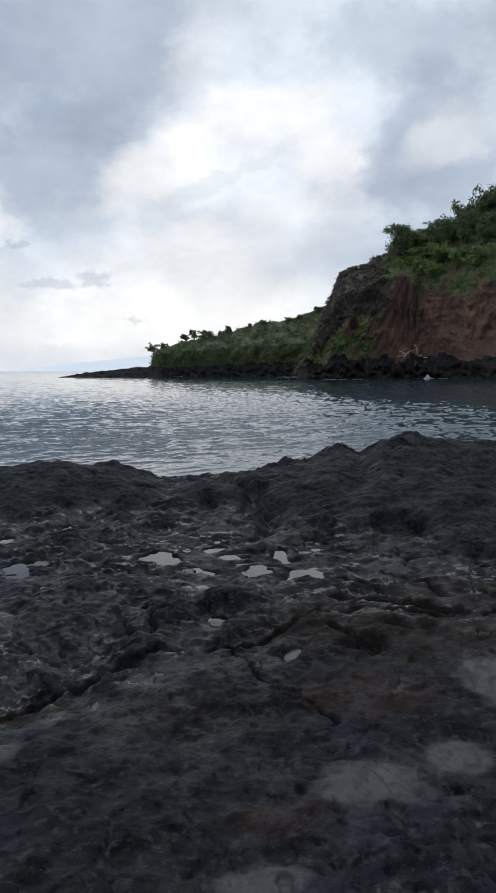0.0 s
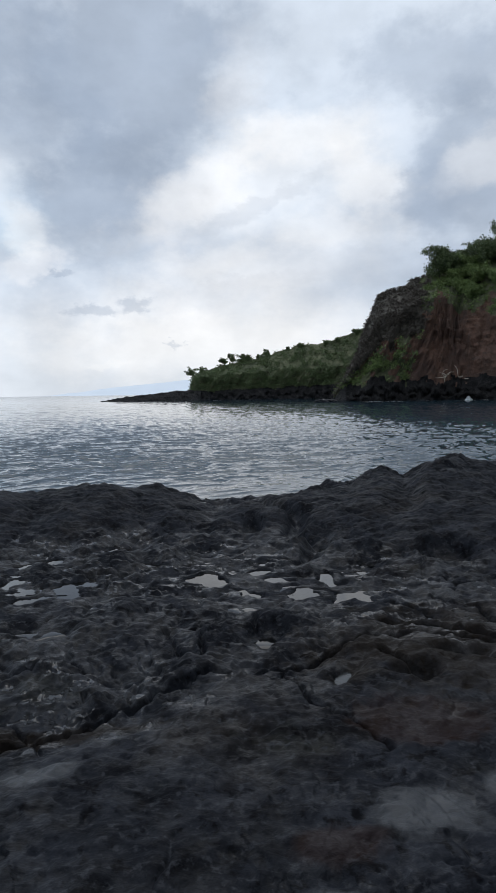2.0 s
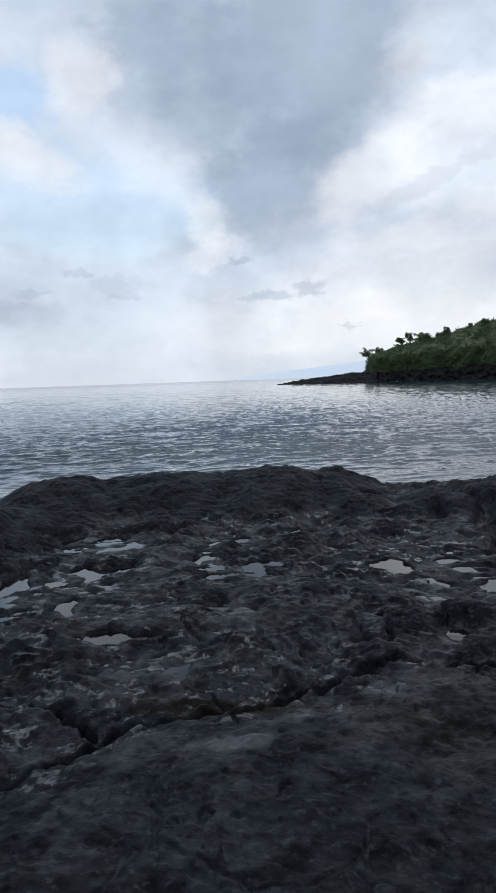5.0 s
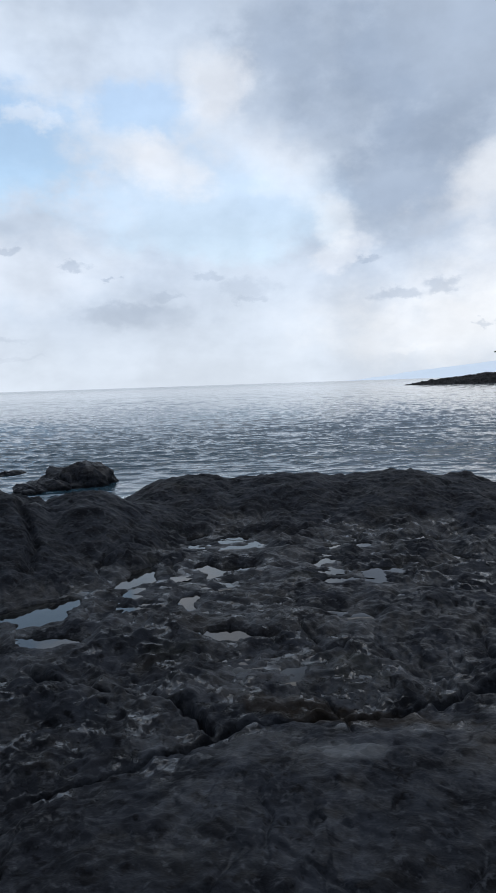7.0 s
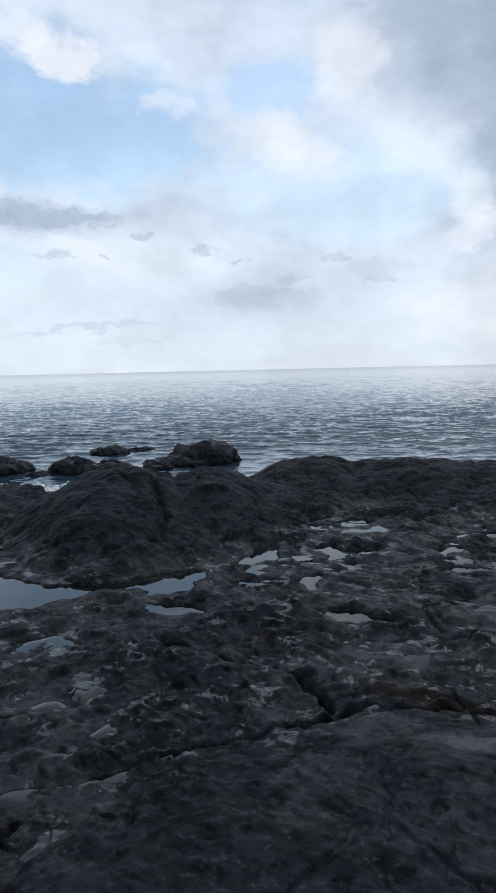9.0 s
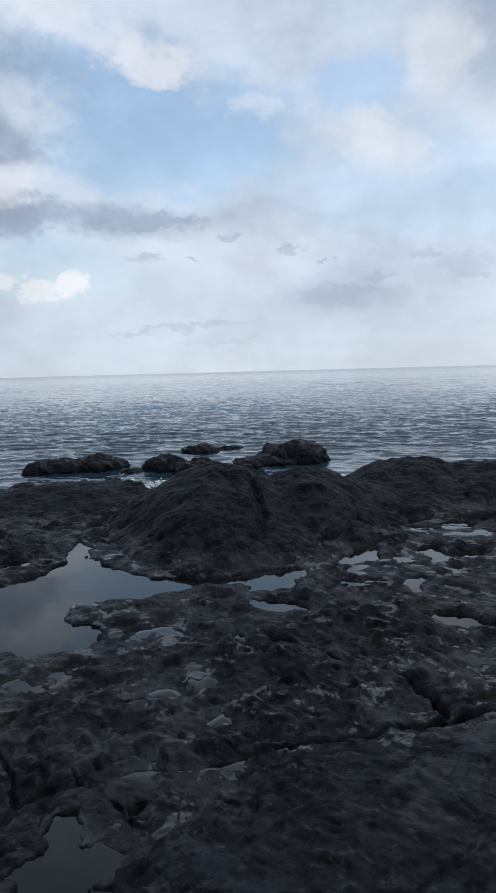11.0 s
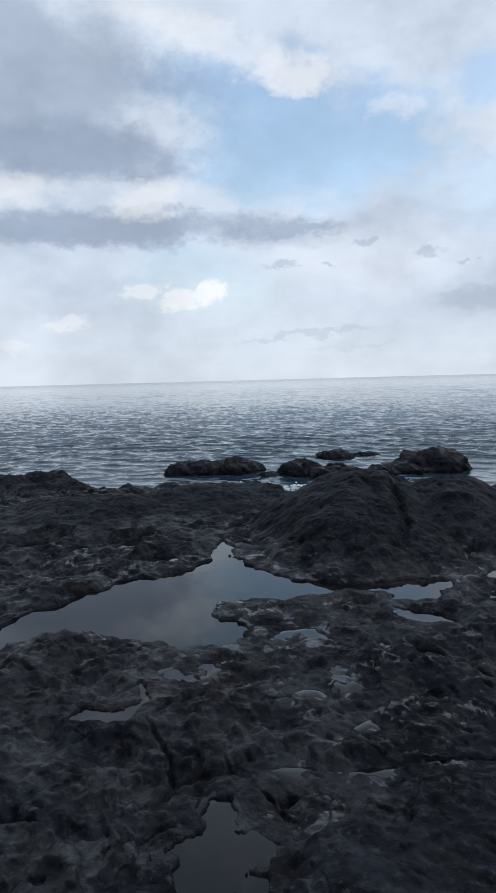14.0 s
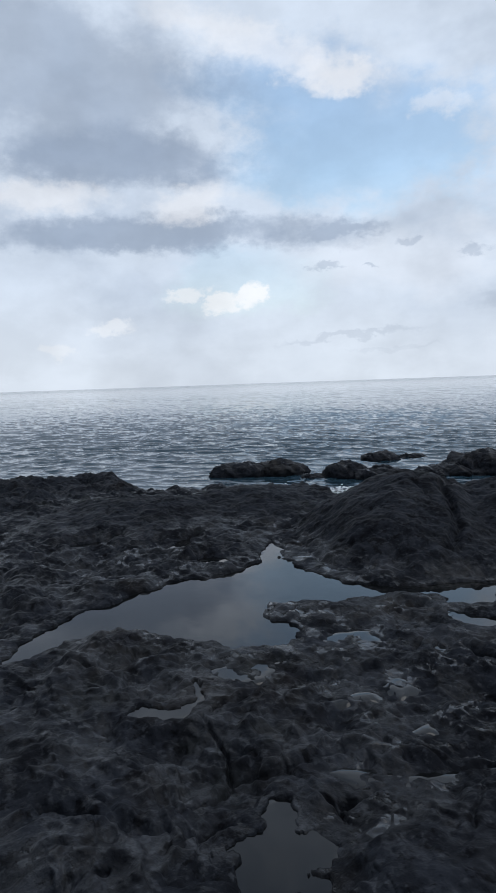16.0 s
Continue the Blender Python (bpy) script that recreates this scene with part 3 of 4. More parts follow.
pool(0.0, 0.03, [(0.77, 4.65), (0.79, 4.78), (0.88, 4.87), (0.97, 4.92), (0.98, 4.78), (0.88, 4.71)], SMALL)
pool(0.0, 0.03, [(1.03, 5.14), (1.08, 5.36), (1.16, 5.38), (1.18, 5.15), (1.14, 4.98), (1.06, 4.99)], SMALL)
pool(0.0, 0.02, [(1.2, 5.46), (1.47, 5.46), (1.52, 5.25), (1.3, 5.15)], FILM)
pool(0.0, 0.03, [(-0.83, 6.08), (-0.66, 6.14), (-0.45, 6.04), (-0.58, 5.94), (-0.75, 5.96)], SMALL)
pool(0.0, 0.03, [(-0.43, 5.88), (-0.27, 5.83), (-0.16, 5.67), (-0.3, 5.61)], SMALL)
pool(0.0, 0.02, [(0.3, 4.6), (0.6, 4.62), (0.68, 4.45), (0.4, 4.4)], FILM)
pool(0.0, 0.02, [(0.48, 4.06), (0.62, 4.08), (0.62, 3.88), (0.5, 3.86)], FILM)
pool(0.0, 0.03, [(0.47, 6.81), (0.64, 6.95), (0.62, 6.72)], SMALL)
pool(0.0, 0.03, [(2.25, 4.71), (2.42, 4.87), (2.69, 4.91), (2.46, 4.44), (2.34, 4.41)], FILM)
pool(0.0, 0.02, [(2.0, 5.75), (2.38, 5.68), (2.26, 5.46), (2.03, 5.56)], FILM)
pool(0.0, 0.03, [(-0.63, 4.69), (-0.56, 4.8), (-0.48, 4.84), (-0.48, 4.69), (-0.56, 4.61)], FILM)
pool(0.0, 0.02, [(0.75, 5.0), (0.98, 5.05), (0.98, 4.9), (0.8, 4.88)], FILM)
pool(0.03, 0.025, [(0.84, 3.39), (0.9, 3.44), (0.94, 3.42), (0.92, 3.33), (0.86, 3.28)], FLAT)
pool(0.0, 0.025, [(1.17, 3.27), (1.25, 3.3), (1.3, 3.27), (1.25, 3.23)], FLAT)
pool(0.0, 0.025, [(1.48, 3.61), (1.64, 3.6), (1.67, 3.55), (1.61, 3.49)], FLAT)
# wet flats round the large pool and down to the near slab
pool(0.0, 0.02, [(-2.65, 1.46), (-2.75, 1.65), (-2.86, 1.78), (-2.62, 2.09), (-2.5, 2.02), (-2.46, 1.71), (-2.5, 1.51), (-2.53, 1.37)], FILM)
pool(0.0, 0.02, [(-2.09, 1.83), (-2.09, 1.97), (-2.03, 2.04), (-1.97, 2.02), (-1.99, 1.88)], FILM)
pool(0.0, 0.02, [(-2.06, 2.08), (-2.1, 2.27), (-1.96, 2.26), (-1.95, 2.1)], FILM)
pool(0.0, 0.02, [(-1.74, 1.91), (-1.68, 2.06), (-1.59, 2.02), (-1.66, 1.89)], FILM)
pool(0.0, 0.02, [(-2.74, 2.28), (-2.62, 2.62), (-2.38, 2.5), (-2.5, 2.2)], FILM)
pool(0.0, 0.02, [(-3.4, 0.88), (-3.46, 1.04), (-3.28, 1.04), (-3.17, 0.9), (-3.16, 0.81)], FILM)
pool(0.0, 0.02, [(-1.68, 1.37), (-1.67, 1.55), (-1.58, 1.64), (-1.45, 1.79), (-1.39, 1.92), (-1.31, 1.7), (-1.44, 1.56)], FILM)
pool(0.0, 0.02, [(-2.7, 5.3), (-2.5, 5.7), (-2.0, 5.85), (-1.95, 5.5), (-2.3, 5.2)], FILM)
pool(0.0, 0.02, [(-1.3, 3.3), (-1.1, 3.45), (-0.75, 3.45), (-0.8, 3.2), (-1.1, 3.15)], FILM)
pool(0.0, 0.02, [(-2.15, 4.35), (-1.9, 4.55), (-1.65, 4.5), (-1.75, 4.3)], FILM)
pool(0.0, 0.02, [(-1.0, 4.2), (-0.75, 4.3), (-0.6, 4.15), (-0.85, 4.0)], FILM)


def inside_distance(x, y, poly):
    """Signed distance to a closed outline: less than 0 inside."""
    best, odd = np.full(x.shape, 1e9), np.zeros(x.shape, bool)
    for (ax, ay), (bx, by) in zip(poly, poly[1:] + poly[:1]):
        ex, ey = bx - ax, by - ay
        t = np.clip(((x - ax) * ex + (y - ay) * ey) / (ex * ex + ey * ey + 1e-12), 0, 1)
        best = np.minimum(best, (x - ax - t * ex) ** 2 + (y - ay - t * ey) ** 2)
        if ey != 0:
            odd ^= ((ay > y) != (by > y)) & (x < ex * (y - ay) / ey + ax)
    d = np.sqrt(best)
    return np.where(odd, -d, d)


def line_distance(x, y, line):
    best = np.full(x.shape, 1e9)
    for (ax, ay), (bx, by) in zip(line, line[1:]):
        ex, ey = bx - ax, by - ay
        t = np.clip(((x - ax) * ex + (y - ay) * ey) / (ex * ex + ey * ey + 1e-12), 0, 1)
        best = np.minimum(best, (x - ax - t * ex) ** 2 + (y - ay - t * ey) ** 2)
    return np.sqrt(best)


def polar(az, r):
    return HOME[0] - math.sin(radians(az)) * r, HOME[1] + math.cos(radians(az)) * r


def cell_edges(x, y, size, seed):
    """Metres to the nearest edge between cells strewn about size apart."""
    u, v = x / size, y / size
    iu, iv = np.floor(u), np.floor(v)
    d1, d2 = np.full(x.shape, 9.0), np.full(x.shape, 9.0)
    for du in (-1, 0, 1):
        for dv in (-1, 0, 1):
            pu = iu + du + 0.1 + 0.8 * hash2(iu + du, iv + dv, seed) / 0x7FFFFFFF
            pv = iv + dv + 0.1 + 0.8 * hash2(iu + du, iv + dv, seed + 1) / 0x7FFFFFFF
            d = np.hypot(u - pu, v - pv)
            d2 = np.minimum(d2, np.maximum(d, d1))
            d1 = np.minimum(d1, d)
    return (d2 - d1) * size * 0.5


def pool_shore(x, y, places):
    """Signed distance to the ragged shore of a pool."""
    size = min(max(p[0] for p in places) - min(p[0] for p in places), max(p[1] for p in places) - min(p[1] for p in places))
    warp = min(0.06, 0.34 * size)
    return inside_distance(x + warp * fbm(x, y, 0.30, 4, 0.6, 51), y + warp * fbm(x, y, 0.30, 4, 0.6, 61), places)


def shelf_height(x, y):
    dx, dy = x - HOME[0], y - HOME[1]
    r, az = np.hypot(dx, dy), np.degrees(np.arctan2(-dx, dy))
    front = smooth(125, 95, np.abs(az - 22))
    broad = 0.030 * fbm(x, y, 1.6, 3, 0.5, 1)
    # rounded lumps with creases between them, from half a metre down to a few centimetres
    bx, by = x + 0.06 * fbm(x, y, 0.35, 2, 0.5, 23), y + 0.06 * fbm(x, y, 0.35, 2, 0.5, 24)
    knobs = 0.030 * billow(bx / 1.3, by, 0.62, 5) + 0.018 * billow(bx / 1.3, by, 0.29, 8) + 0.030 * fbm(x, y, 0.36, 4, 0.6, 6)
    # worn layers: flat treads and steep little risers
    worn = 4.0 * fbm(x, y, 0.75, 3, 0.5, 15)
    step = np.floor(worn)
    knobs = knobs + 0.055 * ((step + smooth(0.68, 0.84, worn - step)) / 4.0)
    calm = 0.5 * smooth(-0.10, 0.45, fbm(x, y, 1.9, 2, 0.5, 19))
    fine = 0.015 * billow(bx / 1.2, by, 0.15, 9) + 0.014 * fbm(x, y, 0.12, 2, 0.6, 13) + 0.006 * perlin(x / 0.032, y / 0.032, 18) * smooth(5.0, 3.0, r)
    pits = smooth(0.40, 0.70, perlin(x / 0.075, y / 0.06, 31)) * smooth(-0.1, 0.35, fbm(x, y, 0.7, 2, 0.5, 33))
    fine = fine - 0.020 * pits
    h = 0.03 + broad
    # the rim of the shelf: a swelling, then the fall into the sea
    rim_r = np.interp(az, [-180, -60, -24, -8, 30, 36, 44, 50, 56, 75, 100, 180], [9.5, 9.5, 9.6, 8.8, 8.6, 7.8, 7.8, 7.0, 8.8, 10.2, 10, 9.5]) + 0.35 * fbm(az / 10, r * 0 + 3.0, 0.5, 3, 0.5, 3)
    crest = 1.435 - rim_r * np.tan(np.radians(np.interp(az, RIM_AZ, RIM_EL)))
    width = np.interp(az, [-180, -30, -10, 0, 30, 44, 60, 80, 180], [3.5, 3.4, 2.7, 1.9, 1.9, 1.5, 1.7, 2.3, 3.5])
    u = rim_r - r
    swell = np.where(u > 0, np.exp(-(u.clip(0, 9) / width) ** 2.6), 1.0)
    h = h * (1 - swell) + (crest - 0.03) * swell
    # domed lava mounds with steep feet
    for maz, mr, across, along, top in MOUNDS:
        px, py = polar(maz, mr)
        c, s = math.cos(radians(maz)), math.sin(radians(maz))
        a, b = (x - px) * c + (y - py) * s, -(x - px) * s + (y - py) * c
        e = (np.hypot(a / across, b / along) + 0.07 * fbm(x, y, 0.7, 3, 0.5, 27)).clip(0, 2)
        dome = (1.10 - np.sqrt(e * e + 0.12)).clip(0, 1) / 0.754
        h = np.where(dome > 0, np.maximum(h, h * (1 - smooth(0, 0.12, dome)) + top * dome * smooth(0, 0.12, dome)), h)
        calm = np.maximum(calm, 0.85 * smooth(0.1, 0.5, dome))
    # the domed near slab and the cracks
    near = r < 9.5
    d = np.full(x.shape, 9.0)
    d[near] = inside_distance(x[near], y[near], SLAB)
    inner = smooth(0.02, -0.22, d)
    h = h + 0.085 * smooth(0.01, -0.45, d)
    rough = (1.0 - 0.55 * inner) * (1.1 - 0.75 * calm) * (1 + 0.35 * swell)
    h = h + knobs * rough + fine * (1.0 - 0.30 * inner) * (1.05 - 0.45 * calm)
    # a net of joints in the lava
    joint = cell_edges(x + 0.10 * fbm(x, y, 0.5, 3, 0.5, 43), y + 0.10 * fbm(x, y, 0.5, 3, 0.5, 44), 0.62, 7)
    shown = smooth(0.02, 0.30, fbm(x, y, 1.1, 2, 0.5, 47)) * smooth(10.5, 6.0, r) * (1 - 0.6 * inner)
    h = h - shown * 0.030 * np.exp(-(joint / 0.010) ** 2)
    wx, wy = 0.035 * fbm(x, y, 0.30, 4, 0.6, 51), 0.035 * fbm(x, y, 0.30, 4, 0.6, 61)
    for wide, deep, line in CRACKS:
        some = near & (x > min(p[0] for p in line) - 0.5) & (x < max(p[0] for p in line) + 0.5) & (y > min(p[1] for p in line) - 0.5) & (y < max(p[1] for p in line) + 0.5)
        e = line_distance(x[some] + wx[some], y[some] + wy[some], line)
        h[some] -= 1.1 * deep * np.exp(-(e / (0.75 * wide)) ** 2)
    # hollows that hold the pools
    for level, depth, places, label in sorted(POOLS, key=lambda p: p[3] != FILM):
        some = (x > min(p[0] for p in places) - 0.6) & (x < max(p[0] for p in places) + 0.6) & (y > min(p[1] for p in places) - 0.6) & (y < max(p[1] for p in places) + 0.6)
        if not some.any():
            continue
        size = min(max(p[0] for p in places) - min(p[0] for p in places), max(p[1] for p in places) - min(p[1] for p in places))
        e = pool_shore(x[some], y[some], places)
        reach = 0.10 + 0.14 * min(size, 1.0)
        w = smooth(reach, 0.0, e)
        if label == FILM:
            bank = level + 0.004 + 0.8 * fine[some] + 0.16 * knobs[some] - 0.004 * smooth(0.05, -0.05, e)
            w = smooth(0.14, -0.04, e)
        else:
            bank = level + np.where(e > 0, 0.010 + 0.22 * e, -depth * (1 - np.exp(e.clip(-2, 0) / 0.08)) - 0.004)
            bank = bank + (0.5 * fine[some] + 0.10 * knobs[some]) * np.where(e > 0, 1, np.exp(e.clip(-2, 0) / 0.05))
        h[some] = h[some] * (1 - w) + bank * w
        if label != FILM:
            lip = (e > 0.025) & (e < 0.13)
            h[some] = np.where(lip, np.maximum(h[some], level + 0.004 + 0.3 * fine[some].clip(0, 1) - 0.8 * (e - 0.05).clip(0, 1)), h[some])
    # outside the rim the rock falls into the water
    out = (-u).clip(0, 60)
    ledge = 0.10 * fbm(x, y, 1.1, 4, 0.55, 71)
    h = np.where(u < 0, h - (1.15 * out + 0.25 * out ** 2) * (1 + 0.5 * ledge) + ledge * smooth(0, 0.5, out), h)
    h = np.maximum(h, -3.2 + 0.4 * ledge)
    # behind, unseen, the shelf runs into land made steep to block rear sky light
    unseen_land = 0.10 + 0.12 * fbm(x, y, 3.0, 4, 0.5, 81) + (0.10 * (r - 9).clip(0, 6) + 1.3 * (r - 13).clip(0, 26) * (1 + 0.35 * fbm(x, y, 9.0, 4, 0.5, 83)) + 0.25 * (r - 39).clip(0, 400)) * (1 - front)
    back = (1 - front) * smooth(4.0, 9.0, r)
    return h * (1 - back) + unseen_land * back


az_fine = np.radians(np.arange(-31, 83, 0.11))
az_rest = np.radians(np.arange(84, 328, 2.0))
all_az = np.concatenate([az_fine, az_rest])
rings = np.concatenate([[0.02, 0.2, 0.5, 0.9, 1.2, 1.4], np.geomspace(1.5, 11.5, 600), np.geomspace(11.8, 320, 40)])
AZ, R = np.meshgrid(all_az, rings)
GX, GY = HOME[0] - np.sin(AZ) * R, HOME[1] + np.cos(AZ) * R
ground = held("ground", grid_mesh("ground", GX, GY, shelf_height(GX, GY), wrap=True)
              , LAVA)
tagged(ground, "wet black lava rock shelf with cracks and hollows", "rock shelf", kind="structure")


def ragged_pool(level, depth, places, label):
    """A level sheet of water a little wider than its hollow; the rock cuts its shore."""
    cell = 0.03
    x0, x1 = min(p[0] for p in places) - 0.12, max(p[0] for p in places) + 0.12
    y0, y1 = min(p[1] for p in places) - 0.12, max(p[1] for p in places) + 0.12
    X, Y = np.meshgrid(np.arange(x0, x1 + cell, cell), np.arange(y0, y1 + cell, cell))
    rows, cols = X.shape
    shore = pool_shore(X, Y, places)
    wet = shore[:-1, :-1] < (0.045 if label == FILM else 0.085)
    i, j = np.nonzero(wet)
    quads = np.stack([i * cols + j, i * cols + j + 1, (i + 1) * cols + j + 1, (i + 1) * cols + j], -1)
    co = np.stack([X, Y, level - (0.035 * smooth(-0.03, 0.05, shore) if label == FILM else 0.10 * smooth(0.05, 0.11, shore))], -1).reshape(-1, 3)
    ob = held("tide_pool", faces_mesh("tide_pool", co, quads), SILT if label == FLAT else POOL)
    return tagged(ob, label, "tide pool", "tide pools")


for one in POOLS:
    ragged_pool(*one)

# thin water standing in the lowest hollows of the flats
PX, PY = np.meshgrid(np.arange(-6.0, 3.0, 0.03), np.arange(0.4, 7.6, 0.03))
PROCK = shelf_height(PX, PY)
PFREE = np.ones(PX.shape, bool)
for _, _, places, _ in POOLS:
    box = (PX > min(p[0] for p in places) - 0.2) & (PX < max(p[0] for p in places) + 0.2) & (PY > min(p[1] for p in places) - 0.2) & (PY < max(p[1] for p in places) + 0.2)
    PFREE[box] &= pool_shore(PX[box], PY[box], places) > 0.09


def scattered_puddles(az0, az1, r0, r1, share):
    """Water over the lowest share of a stretch of rock."""
    r, az = np.hypot(PX - HOME[0], PY - HOME[1]), np.degrees(np.arctan2(-(PX - HOME[0]), PY - HOME[1]))
    margin = np.minimum(np.minimum((az - az0), (az1 - az)) * r * 0.0175, np.minimum(r - r0, r1 - r))
    free = (margin > 0.2) & (PROCK > -0.02)
    level = float(np.quantile(PROCK[free], share))
    Z = level - 0.09 * smooth(0.35, 0.0, margin)
    low = (margin > 0) & (PROCK < Z + 0.012) & PFREE
    rows, cols = PX.shape
    keep = low[:-1, :-1] | low[1:, :-1] | low[:-1, 1:] | low[1:, 1:]
    i, j = np.nonzero(keep)
    quads = np.stack([i * cols + j, i * cols + j + 1, (i + 1) * cols + j + 1, (i + 1) * cols + j], -1)
    ob = held("puddles", faces_mesh("puddles", np.stack([PX, PY, Z], -1).reshape(-1, 3), quads), POOL)
    return tagged(ob, "scattered shallow puddles in pitted black rock", "puddles", kind="stuff")


scattered_puddles(6, 25, 3.9, 6.9, 0.10)
scattered_puddles(23, 38, 3.6, 6.6, 0.17)
scattered_puddles(-8, 9, 3.9, 6.0, 0.035)
scattered_puddles(-24, -7, 3.6, 6.4, 0.11)


# ---- the sea ----
def sea_height(x, y, r):
    c, s = math.cos(radians(30)), math.sin(radians(30))
    a, b = x * c + y * s, -x * s + y * c
    long = fbm(a / 1.7, b, 2.4, 2, 0.5, 3)
    crest = np.exp(-(fbm(a / 1.9 + 0.3 * long, b, 1.05, 2, 0.5, 7) / 0.20) ** 2)
    small = np.exp(-(fbm(a / 1.7, b + 0.2 * long, 0.50, 2, 0.5, 11) / 0.22) ** 2)
    z = 0.055 * long * np.exp(-r / 300) + 0.066 * crest * np.exp(-(r / 230) ** 2)* (1 - 0.6 * smooth(60, 160, r)) + 0.026 * small * np.exp(-(r / 70) ** 2)
    far = np.exp(-(fbm(a / 3.4, b, 4.5, 2, 0.5, 13) / 0.20) ** 2)
    z = z + 0.12 * far * smooth(45, 140, r) * np.exp(-(r / 900) ** 2)
    return SEA + z * (0.25 + 0.75 * smooth(13, 24, r)) * smooth(0, 9, r)


drop = np.concatenate([np.linspace(330, 210, 30), np.linspace(209, 4, 700), np.geomspace(3.9, 0.55, 24)])
sea_r = np.concatenate([[0.3], 2.335 * 1150 / drop])
sea_az = np.concatenate([np.radians(np.arange(-31, 84, 0.155)), np.radians(np.arange(85, 328, 2.0))])
AZ, R = np.meshgrid(sea_az, sea_r)
SX, SY = HOME[0] - np.sin(AZ) * R, HOME[1] + np.cos(AZ) * R
sea = held("sea", grid_mesh("sea", SX, SY, sea_height(SX, SY, R), wrap=True), WATER)
tagged(sea, "rippled grey-blue sea reaching the horizon", "sea", kind="structure")


# ---- boulders in the surf ----
def boulder(az, far, wide, high, deep, seed, label, lean=0.0, ragged=1.0):
    """A worn lava boulder standing in the water, with its base under the surface."""
    x, y = polar(az, far + deep * 0.45)
    n_a, n_b = 72, 30
    A, B = np.meshgrid(np.linspace(0, 2 * math.pi, n_a, endpoint=False), np.linspace(-0.5, math.pi / 2, n_b))
    ux, uy, uz = np.cos(A) * np.cos(B), np.sin(A) * np.cos(B), np.sin(B)
    flat = np.sign(uz) * np.abs(uz) ** 0.75 * 0.88
    lump = 1 + ragged * (0.17 * fbm(ux * 1.7 + seed * 3.1 + uz, uy * 1.7 - uz, 1.0, 4, 0.55, seed) + 0.05 * fbm(ux * 8 + uz * 5, uy * 8 - uz * 6, 1.0, 3, 0.6, seed + 9))
    px, py, pz = ux * wide * 0.50 * lump, uy * deep / 2 * lump, flat * (high + 0.05) * lump
    px = px + lean * pz
    c, s = math.cos(radians(az)), math.sin(radians(az))
    me = grid_mesh("boulder", x + px * c - py * s, y + px * s + py * c, SEA - 0.06 + pz, wrap=True)
    ob = held("boulder", me, LAVA)
    return tagged(ob, label, "boulder", "boulders in the surf")


LOW = "low black lava boulder washed by the sea"
boulder(38.7, 16.2, 1.95, 0.60, 1.5, 3, "large rounded black lava boulder standing in shallow surf", 0.2)
boulder(41.0, 15.8, 1.5, 0.30, 1.2, 23, LOW, 0.0, 1.3)
boulder(58.9, 16.2, 1.6, 0.40, 1.1, 5, LOW)
boulder(55.2, 16.2, 1.55, 0.42, 1.1, 8, LOW)
boulder(49.7, 15.7, 1.15, 0.40, 0.9, 12, LOW)
boulder(46.5, 18.9, 1.1, 0.28, 0.9, 15, "small dark rock just above the waves")
boulder(43.8, 19.6, 0.8, 0.14, 0.6, 18, "small dark rock just above the waves", 0.0, 1.3)
boulder(46.7, 15.3, 1.3, 0.32, 0.9, 21, LOW)
boulder(42.3, 15.6, 0.8, 0.20, 0.8, 25, LOW, 0.0, 1.3)
boulder(52.7, 15.6, 0.6, 0.14, 0.6, 27, "small dark rock just above the waves")
boulder(-8.8, 150, 5.0, 0.9, 3.0, 33, "dark rock awash far across the bay", 0.0, 1.2)


# ---- foam along the rocks ----
def foam_patch(az, far, length, depth, seed, label="broken white foam around black rocks"):
    """A lacy raft of foam on the water: many small flat flecks."""
    rng = np.random.default_rng(seed)
    n = int(420 * max(1, length * 0.5))
    a = rng.uniform(-0.5, 0.5, n) * length
    b = rng.normal(0, 0.5, n) * depth * (0.4 + 0.6 * np.abs(np.sin(a * 3.1 + seed)))
    size = rng.uniform(0.2, 1.0, n) ** 2 * 0.05 * max(1, far / 40)
    x, y = polar(az, far)
    c, s = math.cos(radians(az)), math.sin(radians(az))
    co, fa = [], []
    for i in range(n):
        k = len(co)
        cx, cy = x + a[i] * c - b[i] * s, y + a[i] * s + b[i] * c
        h = SEA + 0.03 + 0.05 * max(0, perlin(np.array([cx * 1.3]), np.array([cy * 1.3]), 4)[0])
        turn = rng.uniform(0, 6.28)
        for j in range(6):
            t = turn + j * math.pi / 3
            q = size[i] * rng.uniform(0.5, 1.2)
            co.append((cx + math.cos(t) * q * 1.8, cy + math.sin(t) * q, h + rng.uniform(-0.01, 0.02)))
        fa += [(k, k + 1, k + 2, k + 3), (k, k + 3, k + 4, k + 5)]
    ob = held("sea_foam", faces_mesh("sea_foam", np.array(co), np.array(fa)), FOAM)
    return tagged(ob, label, "foam", kind="stuff")


foam_patch(46.5, 13.6, 2.6, 0.5, 1)
foam_patch(39.0, 13.9, 2.6, 0.4, 2)
foam_patch(57.0, 14.2, 2.4, 0.4, 3)
foam_patch(50.5, 13.8, 1.6, 0.4, 4)
foam_patch(-13.5, 150, 14, 0.8, 6, "thin white surf line at the foot of the cliff")
foam_patch(-19.6, 160, 16, 0.8, 7, "thin white surf line at the foot of the cliff")
foam_patch(1.6, 230, 10, 0.8, 8, "thin white surf line at the foot of the cliff")


